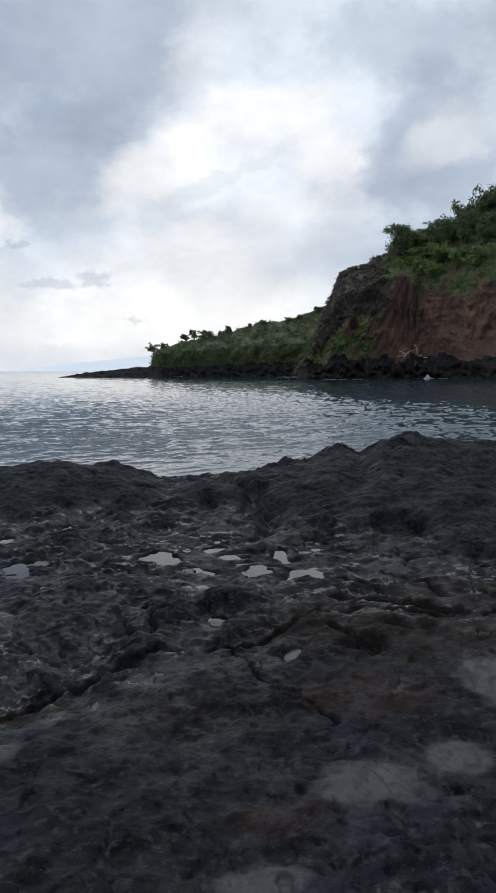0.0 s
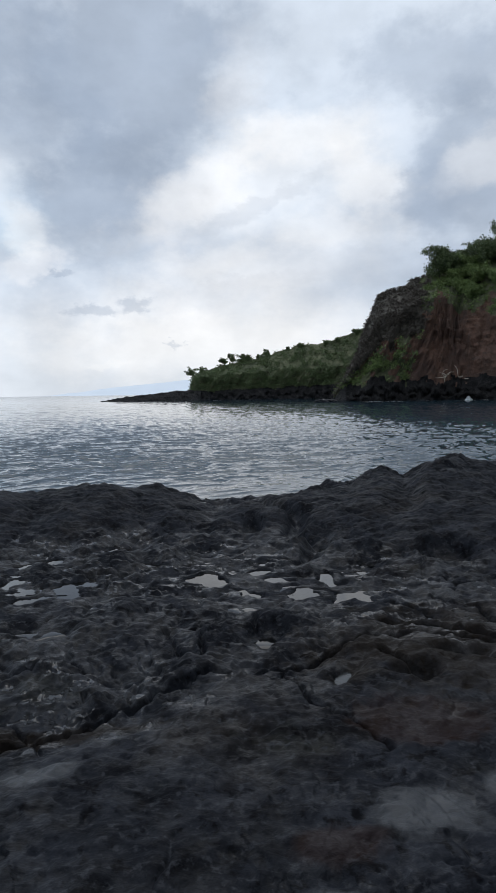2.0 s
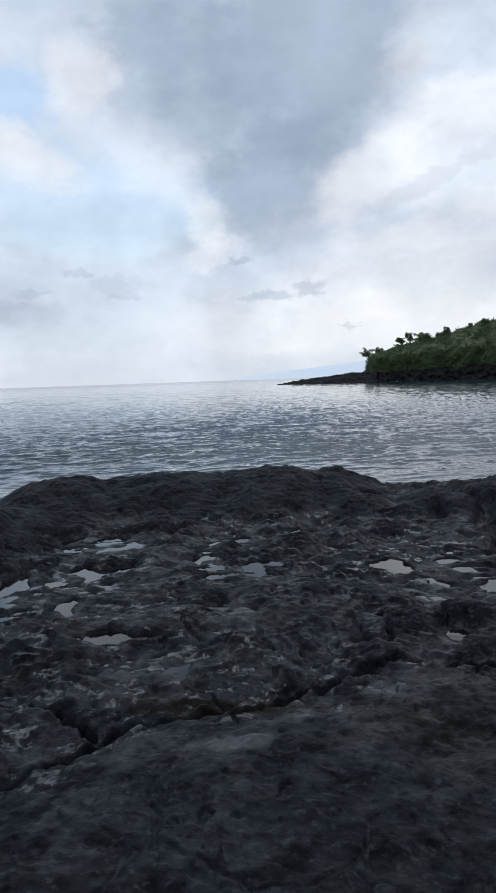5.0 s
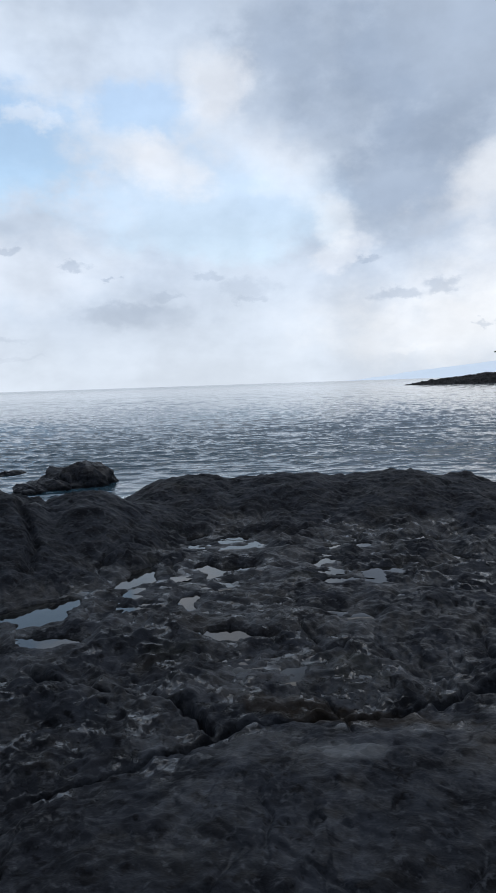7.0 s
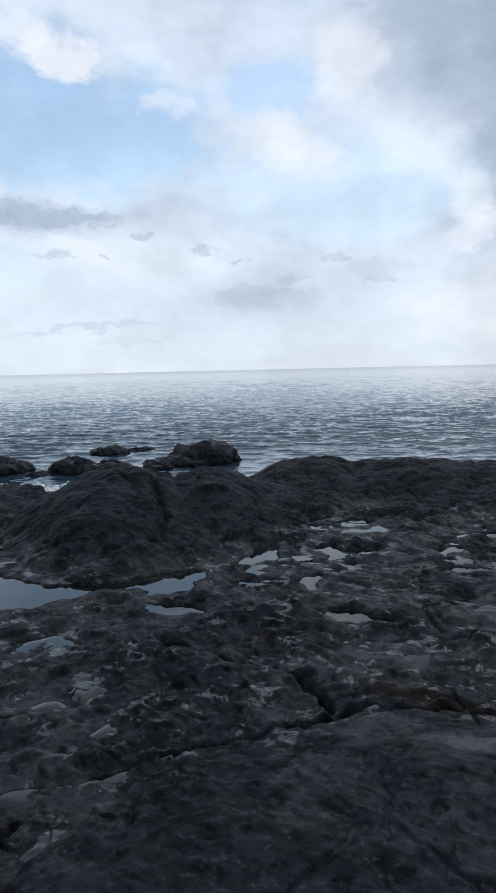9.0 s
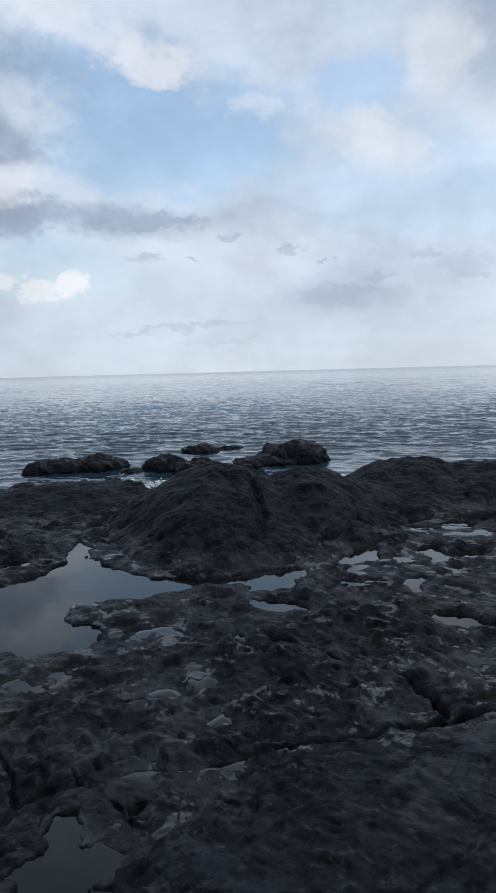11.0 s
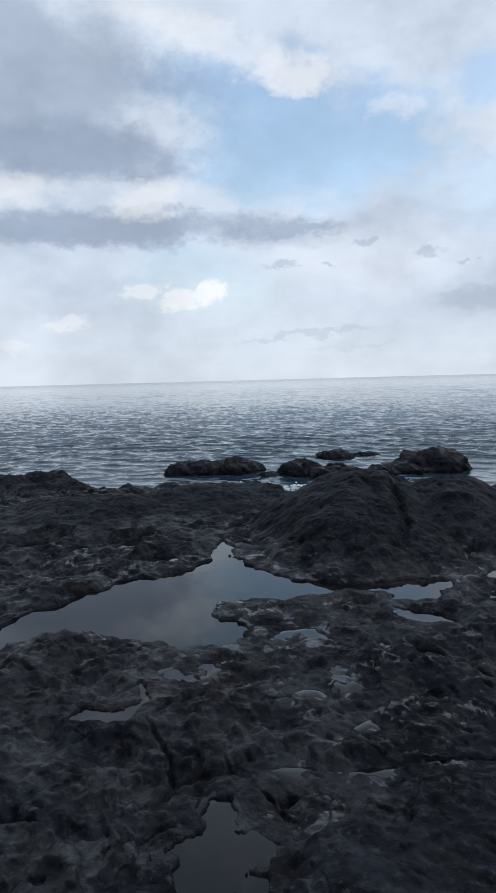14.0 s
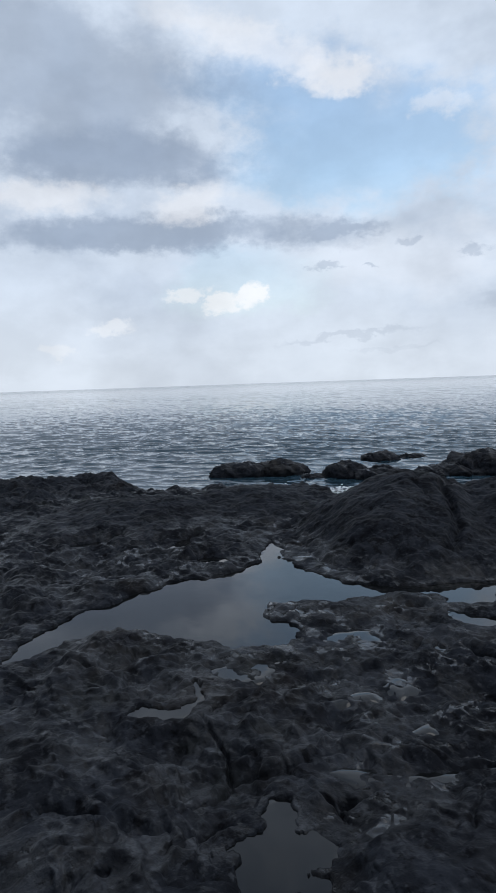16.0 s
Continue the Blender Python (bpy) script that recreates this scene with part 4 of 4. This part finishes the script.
# ---- the cliff, the headland and the reef ----
def far_land(name, az0, az1, step, base_far, face_top, ridge_top, apron_top, inland, rough, seed, closed_back=60):
    """Places and zone numbers of a coast seen over the bay. Each of the profile functions gives metres at an azimuth."""
    az = np.arange(az0, az1, step)
    v = np.concatenate([np.linspace(0, 0.16, 16, endpoint=False), np.linspace(0.16, 0.68, 70, endpoint=False), np.linspace(0.68, 1.0, 44), [1.15, 1.5]])
    A, V = np.meshgrid(az, v)
    D, F, T, P = base_far(A), face_top(A), ridge_top(A), apron_top(A)
    f1, f2, f3 = (V / 0.16).clip(0, 1), ((V - 0.16) / 0.52).clip(0, 1), ((V - 0.68) / 0.32).clip(0, 1)
    z = SEA - 2.0 + (P - SEA + 2.0) * f1 + (F - P) * f2 + (T - F) * f3
    off = 5.0 * f1 ** 1.3 + (F - P) * 0.28 * f2 + inland * f3 + closed_back * (V - 1).clip(0, 1) * 2
    z = z - (V - 1).clip(0, 1) * 30
    arc = np.radians(A) * D
    facing = np.sin(np.clip(f2, 0, 1) * math.pi) * 0.7 + 0.3
    lean = 0.45 * smooth(-20, -17.5, A)
    gully = fbm(arc + z * lean, z * 0.22, 6.0, 4, 0.6, seed) * 2.6 + fbm(arc + lean * z, z * 0.35, 2.2, 4, 0.6, seed + 7) * 1.2
    strata = 0.4 * fbm(z * 1.0 + 3 * fbm(arc, z, 9.0, 2, 0.5, seed + 3), arc * 0.15, 1.6, 3, 0.55, seed + 4)
    shore = np.sin(np.clip(f1, 0, 1) * math.pi) * (V < 0.16)
    push = rough * (1.8 * shore * fbm(arc, z * 2, 3.0, 5, 0.65, seed + 50) + gully * facing + strata * np.sin(f2 * math.pi))
    z = z + rough * (shore + (V >= 0.1) * (V < 0.2)) * 0.4 * fbm(arc, off, 2.6, 4, 0.65, seed + 60)
    z = z + 0.5 * rough * fbm(arc, off, 3.0, 4, 0.55, seed + 20) * (0.25 + f3)
    far = D + off + push
    X, Y = HOME[0] - np.sin(np.radians(A)) * far, HOME[1] + np.cos(np.radians(A)) * far
    edge = V + 0.05 * fbm(arc, z, 6.0, 4, 0.6, seed + 30)
    return np.stack([X, Y, z], -1), edge, A, V, arc


def zone_parts(owner, co, zone, names):
    """Splits a sheet into one mesh a zone, each a part of owner."""
    rows, cols = zone.shape
    i, j = np.meshgrid(np.arange(rows - 1), np.arange(cols - 1), indexing="ij")
    quads = np.stack([i * cols + j, (i + 1) * cols + j, (i + 1) * cols + j + 1, i * cols + j + 1], -1).reshape(-1, 4)
    own = zone[:-1, :-1].ravel()
    for n, (name, material, label) in enumerate(names):
        if (own == n).any():
            held(name, faces_mesh(name, co.reshape(-1, 3), quads[own == n]), material, owner, label)


def knots(xs, ys, shift=0.0, far=None):
    """A profile over azimuth: metres, or with far given the height of an elevation in degrees at that distance."""
    xs, ys = np.array(xs, float), np.array(ys, float)

    def at(a):
        v = np.interp(a, xs, ys)
        return v + shift if far is None else 1.44 + far(a) * np.tan(np.radians(v)) + shift
    return at


cliff_far = knots([-60, -40, -26, -20, -16, -12.5, -10.5, -9.6], [95, 125, 150, 165, 158, 152, 156, 166])
cliff_mid = knots([-60, -40, -26, -20, -16, -12.5, -10.5, -9.6], [108, 138, 162, 177, 169, 163, 162, 170])
cliff_back = knots([-60, -40, -26, -20, -16, -12.5, -10.5, -9.6], [125, 155, 179, 193, 186, 179, 176, 184])
cliff_ridge = knots([-60, -40, -30, -25.4, -22.4, -19.3, -17, -16.1, -14.7, -13.3, -12.8, -12.2, -11.5, -10.5, -9.6], [16, 16, 14.5, 12.6, 11.0, 9.9, 9.3, 8.9, 8.15, 7.9, 6.9, 5.2, 3.0, 1.0, -0.3], shift=0.6, far=cliff_back)
cliff_face = knots([-60, -40, -30, -25.4, -22.4, -19.3, -17, -15, -13.3, -12.2, -11.5, -10.5, -9.6], [9, 9, 8.4, 7.6, 7.3, 7.6, 7.6, 6.6, 6.2, 4.3, 2.4, 0.8, -0.4], far=cliff_mid)
cliff_apron = knots([-60, -26, -21, -18, -15, -13.4, -11, -10, -9.6], [1.1, 1.0, 0.9, 0.65, 0.8, 0.9, 0.75, 0.3, -0.4], far=cliff_far)
co, edge, A, V, arc = far_land("sea_cliff", -62, -9.6, 0.045, cliff_far, cliff_face, cliff_ridge, cliff_apron, 17, 1.0, 5)
green = 0.66 + 0.10 * smooth(-16, -18, A) * 0 - 0.05 * smooth(-19, -22, A) + 0.10 * fbm(arc, V * 20, 5.0, 3, 0.6, 91)
zone = np.where(edge < 0.17, 0, np.where(edge < green, 1, 2))
low_green = (A + 1.1 * fbm(arc, V * 40, 5.0, 3, 0.6, 93) > -16.0) & (edge > 0.17) & (edge < 0.42 + 0.12 * fbm(arc, V * 30, 4.0, 3, 0.6, 95)) & (fbm(arc, V * 40, 3.5, 3, 0.6, 97) > -0.35)
zone = np.where(low_green, 2, zone)
grey = (A + 1.0 * fbm(arc, V * 40, 4.0, 4, 0.6, 89) > -17.1) & (edge > 0.45 + 0.06 * fbm(arc, V * 30, 4.0, 3, 0.6, 99))
zone = np.where(grey, 3, zone)
sea_cliff = tagged(new("sea_cliff"), "red-brown earth cliff over black rock with green scrub on top", "cliff")
sea_cliff.location = (*polar(-18, 165), SEA)
LANDS = (("shore_rock", CLIFF_ROCK, "black wave-worn shore rock"), ("earth_face", EARTH, "bare red-brown earth face"), ("scrub_slope", SCRUB, "green scrub slope"), ("dry_slope", DRY, "grey dry scrub slope"))
co_cliff = co
base = np.array(sea_cliff.location)
zone_parts(sea_cliff, co - base, zone, LANDS)
zone_cliff = zone

head_far = knots([-20, -12, -8, 0, 2.0, 3.0], [215, 226, 230, 232, 232, 240])
head_mid = knots([-20, -12, -8, 0, 2.0, 3.0], [224, 235, 238, 240, 240, 246])
head_back = knots([-20, -12, -8, 0, 2.0, 3.0], [240, 250, 253, 253, 252, 258])
head_ridge = knots([-20, -13, -11.4, -8.75, -6.5, -5.1, -3.6, -2.4, 0, 1.5, 2.4, 2.75, 2.95], [6.2, 5.6, 5.0, 4.15, 4.0, 3.6, 3.2, 2.85, 2.45, 2.0, 1.7, 1.3, 0.2], far=head_back)
head_face = knots([-20, -13, -8.75, -5.1, -2.4, 0, 1.5, 2.4, 2.75, 2.95], [2.6, 2.4, 2.1, 2.0, 1.7, 1.6, 1.5, 1.35, 1.0, 0.1], far=head_mid)
head_apron = knots([-20, -9.5, -5, -1, 1.5, 2.6, 2.95], [0.8, 0.7, 0.4, 0.36, 0.2, 0.15, -0.1], far=head_far)
co, edge, A, V, arc = far_land("headland", -20, 2.98, 0.04, head_far, head_face, head_ridge, head_apron, 14, 0.8, 45)
zone = np.where(edge < 0.18, 0, 2)
headland = tagged(new("headland"), "low green headland with scattered trees over black rock", "headland")
headland.location = (*polar(-5, 235), SEA)
co_head, zone_head = co, zone
zone_parts(headland, co - np.array(headland.location), zone, LANDS)

reef_top = knots([2.0, 2.8, 4.5, 5.2, 6.2, 7.4, 8.5, 9.6, 10.5, 10.9], [0.28, 0.25, 0.24, 0.10, 0.0, -0.1, -0.22, -0.42, -0.56, -0.75], far=knots([0, 12], [238, 238]))
a = np.linspace(2.0, 10.9, 420)
A, B = np.meshgrid(a, np.linspace(-1, 1, 48))
crest = reef_top(A)
RX = 238 + B * 7.0 + 0.8 * fbm(A * 4, B * 7, 3.0, 3, 0.5, 61)
RZ = SEA - 1.0 + (crest - SEA + 1.0) * (1 - np.abs(B) ** 1.7) + 0.45 * fbm(A * 4.1, B * 7, 1.6, 5, 0.6, 65) * (1 - B ** 2)
reef = held("reef", grid_mesh("reef", HOME[0] - np.sin(np.radians(A)) * RX, HOME[1] + np.cos(np.radians(A)) * RX, RZ), CLIFF_ROCK)
tagged(reef, "low black rock reef running out from the headland", "reef")


# ---- trees and scrub on the hills ----
def tube(bm, places, radii, sides=6):
    rings = []
    for i, p in enumerate(places):
        p = Vector(p)
        way = (Vector(places[min(i + 1, len(places) - 1)]) - Vector(places[max(i - 1, 0)])).normalized()
        side = way.orthogonal().normalized()
        other = way.cross(side)
        rings.append([bm.verts.new(p + (side * math.cos(t) + other * math.sin(t)) * radii[i]) for t in (2 * math.pi * j / sides for j in range(sides))])
    for lo, hi in zip(rings, rings[1:]):
        for j in range(sides):
            bm.faces.new((lo[j], lo[(j + 1) % sides], hi[(j + 1) % sides], hi[j]))
    bm.faces.new(rings[-1])


def tree(at, high, wide, seed, label, leaf=None, lean=(0.0, 0.0), trunk=0.35, density=1.0, leaf_size=0.2):
    """A hillside tree: tapered trunk, limbs and a gappy crown of small leaves in clumps."""
    rng = random.Random(seed)
    owner = tagged(new("tree"), label, "tree", "trees on the cliffs")
    owner.location = at
    bm = bmesh.new()
    fork = Vector((lean[0] * trunk, lean[1] * trunk, high * trunk))
    tube(bm, [(0, 0, -0.6), (lean[0] * 0.1, lean[1] * 0.1, 0.2), fork * 0.6, fork], [0.035 * high, 0.028 * high, 0.024 * high, 0.02 * high])
    tips = []
    for i in range(12):
        t = 2 * math.pi * (i + rng.random()) / 12
        out = wide / 2 * rng.uniform(0.1, 0.95)
        tip = Vector((lean[0] + math.cos(t) * out, lean[1] + math.sin(t) * out, high * rng.uniform(0.22, 0.92)))
        mid = fork.lerp(tip, 0.5) + Vector((0, 0, 0.06 * high))
        tube(bm, [fork, mid, tip], [0.014 * high, 0.009 * high, 0.004 * high], 4)
        tips += [tip, mid.lerp(tip, 0.5)]
    part("trunk", bm, BARK, owner, "grey forked trunk and limbs")
    gen = np.random.default_rng(seed)
    spots = []
    for tip in tips:
        for _ in range(3):
            c = np.array(tip) + gen.normal(0, 0.10 * wide, 3) * (1, 1, 0.7)
            n = int(45 * density)
            spots.append(c + gen.normal(0, 1, (n, 3)) * np.array([0.06 * wide, 0.06 * wide, 0.05 * high]))
    spots = np.concatenate(spots)
    lc, lf = leaves(spots, gen.uniform(0.6, 1.3, len(spots)) * leaf_size, seed)
    held("crown", faces_mesh("crown", lc, lf, False), leaf or LEAF, owner, "uneven leafy crown")
    return owner


def on_land(co, az, v_row):
    """The place on a coast sheet at an azimuth and a row of its profile."""
    col = int(np.argmin(np.abs(np.degrees(np.arctan2(-(co[v_row, :, 0] - HOME[0]), co[v_row, :, 1] - HOME[1])) - az)))
    return tuple(float(q) for q in co[v_row, col])


RIDGE = 128
WINDY = "windswept dark green tree on the headland skyline"
ROUND = "dense round dark green tree on the cliff top"
OPEN = "open leafy tree on the cliff skyline"
for az, high, wide, seed, label, lean, dens in (
    (2.55, 3.6, 4.2, 1, WINDY, (-1.6, 0.3), 0.6), (1.75, 2.4, 3.2, 2, WINDY, (-0.5, 0), 0.5), (-0.1, 3.0, 3.2, 3, WINDY, (-0.6, 0), 0.6), (-0.8, 4.2, 3.8, 4, WINDY, (-0.3, 0), 0.7),
    (-1.6, 3.6, 3.6, 5, WINDY, (0, 0), 0.6), (-2.1, 3.0, 2.8, 6, WINDY, (0.2, 0), 0.5), (-3.75, 3.0, 2.8, 7, WINDY, (-0.2, 0), 0.7), (-2.95, 1.7, 1.2, 8, WINDY, (0, 0), 0.3),
    (-5.6, 1.5, 1.5, 9, WINDY, (0, 0), 0.4), (-6.7, 1.6, 3.0, 10, WINDY, (0, 0), 0.5), (-8.9, 1.4, 2.4, 11, WINDY, (0, 0), 0.4), (-9.8, 1.2, 2.2, 12, WINDY, (0, 0), 0.4), (-11.4, 2.2, 3.2, 13, WINDY, (0, 0), 0.8)):
    tree(on_land(co_head, az, RIDGE - 3), high, wide, seed, label, LEAF, lean, 0.25, dens, 0.18)
for az, row, high, wide, seed, label, leaf, dens in (
    (-18.2, 113, 8.6, 9.0, 21, ROUND, LEAF, 2.6), (-19.2, 110, 6.0, 6.6, 22, ROUND, LEAF, 1.8), (-20.3, 122, 4.6, 6.0, 23, OPEN, LEAF, 0.6), (-21.2, 122, 5.0, 6.0, 24, OPEN, LEAF, 0.6),
    (-22.1, 122, 5.4, 6.0, 25, OPEN, LEAF, 0.7), (-22.9, 122, 7.0, 6.2, 26, OPEN, LEAF, 0.7), (-23.7, 122, 5.0, 5.6, 27, OPEN, LEAF, 0.8), (-24.6, 122, 7.4, 6.4, 28, OPEN, LEAF, 0.7),
    (-25.4, 122, 6.6, 6.0, 29, OPEN, LEAF, 0.8), (-22.0, 112, 7.4, 8.0, 30, ROUND, LEAF, 1.8), (-23.6, 108, 7.6, 8.2, 31, ROUND, LEAF, 1.8), (-20.6, 108, 5.4, 6.6, 32, ROUND, LEAF_LIGHT, 1.6),
    (-19.6, 98, 4.6, 5.6, 33, ROUND, LEAF_LIGHT, 1.5), (-21.4, 98, 5.4, 6.2, 34, ROUND, LEAF_LIGHT, 1.5), (-25.0, 104, 7.0, 7.6, 35, ROUND, LEAF, 1.6), (-22.9, 94, 4.8, 5.8, 36, ROUND, LEAF_LIGHT, 1.4),
    (-20.1, 88, 3.8, 5.0, 39, ROUND, LEAF_LIGHT, 1.2), (-21.0, 84, 3.6, 4.6, 40, ROUND, LEAF_LIGHT, 1.2), (-24.4, 90, 5.0, 6.0, 41, ROUND, LEAF_LIGHT, 1.3),
    (-27, 124, 6.5, 6.0, 37, OPEN, LEAF, 0.8), (-29, 120, 6.5, 6.0, 38, OPEN, LEAF, 0.8)):
    tree(on_land(co_cliff, az, row), high, wide, seed, label, leaf, (-0.3, 0), 0.2, dens, 0.22)


def scrub(name, co, zone, wanted, count, size, seed, leaf, label):
    """Low bushes all over a slope, each a clump of leaves."""
    rng = np.random.default_rng(seed)
    rows, cols = np.nonzero(zone == wanted)
    keep = rows < 129
    rows, cols = rows[keep], cols[keep]
    clump = fbm(cols * 0.05, rows * 0.07, 1.0, 3, 0.6, seed)
    chance = np.exp(2.2 * clump)
    pick = rng.choice(len(rows), count, p=chance / chance.sum())
    c = co[rows[pick], cols[pick]]
    per = 18
    spread = size * rng.uniform(0.5, 1.5, (count, 1, 1))
    spots = (c[:, None] + rng.normal(0, 0.45, (count, per, 3)) * spread * (1, 1, 0.6) + np.array([0, 0, 0.35]) * spread).reshape(-1, 3)
    lc, lf = leaves(spots, rng.uniform(0.6, 1.3, len(spots)) * 0.22, seed)
    return tagged(held(name, faces_mesh(name, lc, lf, False), leaf), label, "scrub", kind="stuff")


DRY_LEAF = leaf_material("dry_grey_brown_twigs", (0.048, 0.040, 0.033), (0.095, 0.080, 0.063))
scrub("hill_scrub", co_head, zone_head, 2, 5200, 0.9, 71, LEAF, "dark green scrub covering the headland slope")
scrub("cliff_scrub", co_cliff, zone_cliff, 2, 4600, 0.9, 72, LEAF_LIGHT, "green scrub hanging over the cliff edge")
scrub("dry_scrub", co_cliff, zone_cliff, 3, 1800, 0.6, 73, DRY_LEAF, "dry grey scrub on the cliff shoulder")


# ---- a bleached fallen tree at the foot of the cliff ----
def fallen_tree(at, seed):
    rng = random.Random(seed)
    bm = bmesh.new()
    for i in range(9):
        x = rng.uniform(-3.2, 3.2)
        p = [Vector((x, rng.uniform(-0.4, 0.4), rng.uniform(0, 1.2)))]
        way = Vector((rng.uniform(-1, 1), 0, rng.uniform(-0.6, 0.9)))
        for _ in range(5):
            way = (way + Vector((rng.uniform(-0.6, 0.6), rng.uniform(-0.3, 0.3), rng.uniform(-0.6, 0.6)))).normalized()
            p.append(p[-1] + way * rng.uniform(0.35, 0.65))
        tube(bm, p, [0.13, 0.12, 0.10, 0.08, 0.06, 0.03], 5)
    ob = part("fallen_tree", bm, PALEWOOD)
    ob.location = at
    return tagged(ob, "bleached fallen tree tangled at the foot of the cliff", "fallen tree")


spot = on_land(co_cliff, -19.3, 17)
fallen_tree((spot[0] - 0.3, spot[1] - 1.2, spot[2] + 0.4), 4)


# ---- a wave breaking white on the cliff foot ----
def wave_splash(az, far, wide, high, seed):
    rng = np.random.default_rng(seed)
    n = 900
    h = rng.beta(1.1, 2.6, n) * high
    a = rng.normal(0, 0.30, n) * wide * (1 - 0.6 * h / high)
    b = rng.normal(0, 0.4, n)
    x, y = polar(az, far)
    c, s = math.cos(radians(az)), math.sin(radians(az))
    spots = np.stack([x + a * c - b * s, y + a * s + b * c, SEA + 0.05 + h], -1)
    lc, lf = leaves(spots, rng.uniform(0.05, 0.22, n), seed)
    return tagged(held("wave_splash", faces_mesh("wave_splash", lc, lf, False), FOAM), "white spray of a wave breaking on the rocks", "wave splash", kind="stuff")


wave_splash(-20.6, 158, 0.9, 0.9, 5)

# ---- far hills over the water ----
A, B = np.meshgrid(np.linspace(-30, 15.5, 200), np.linspace(0, 1, 8))
top = np.interp(A, [-30, -5, 0, 3, 6.5, 9.6, 12.7, 14.9, 15.5], [2.2, 1.8, 1.55, 1.32, 0.98, 0.69, 0.28, 0.02, -0.05]) + 0.05 * fbm(A, B * 0, 1.6, 4, 0.5, 7)
HR = 4500 + 250 * B
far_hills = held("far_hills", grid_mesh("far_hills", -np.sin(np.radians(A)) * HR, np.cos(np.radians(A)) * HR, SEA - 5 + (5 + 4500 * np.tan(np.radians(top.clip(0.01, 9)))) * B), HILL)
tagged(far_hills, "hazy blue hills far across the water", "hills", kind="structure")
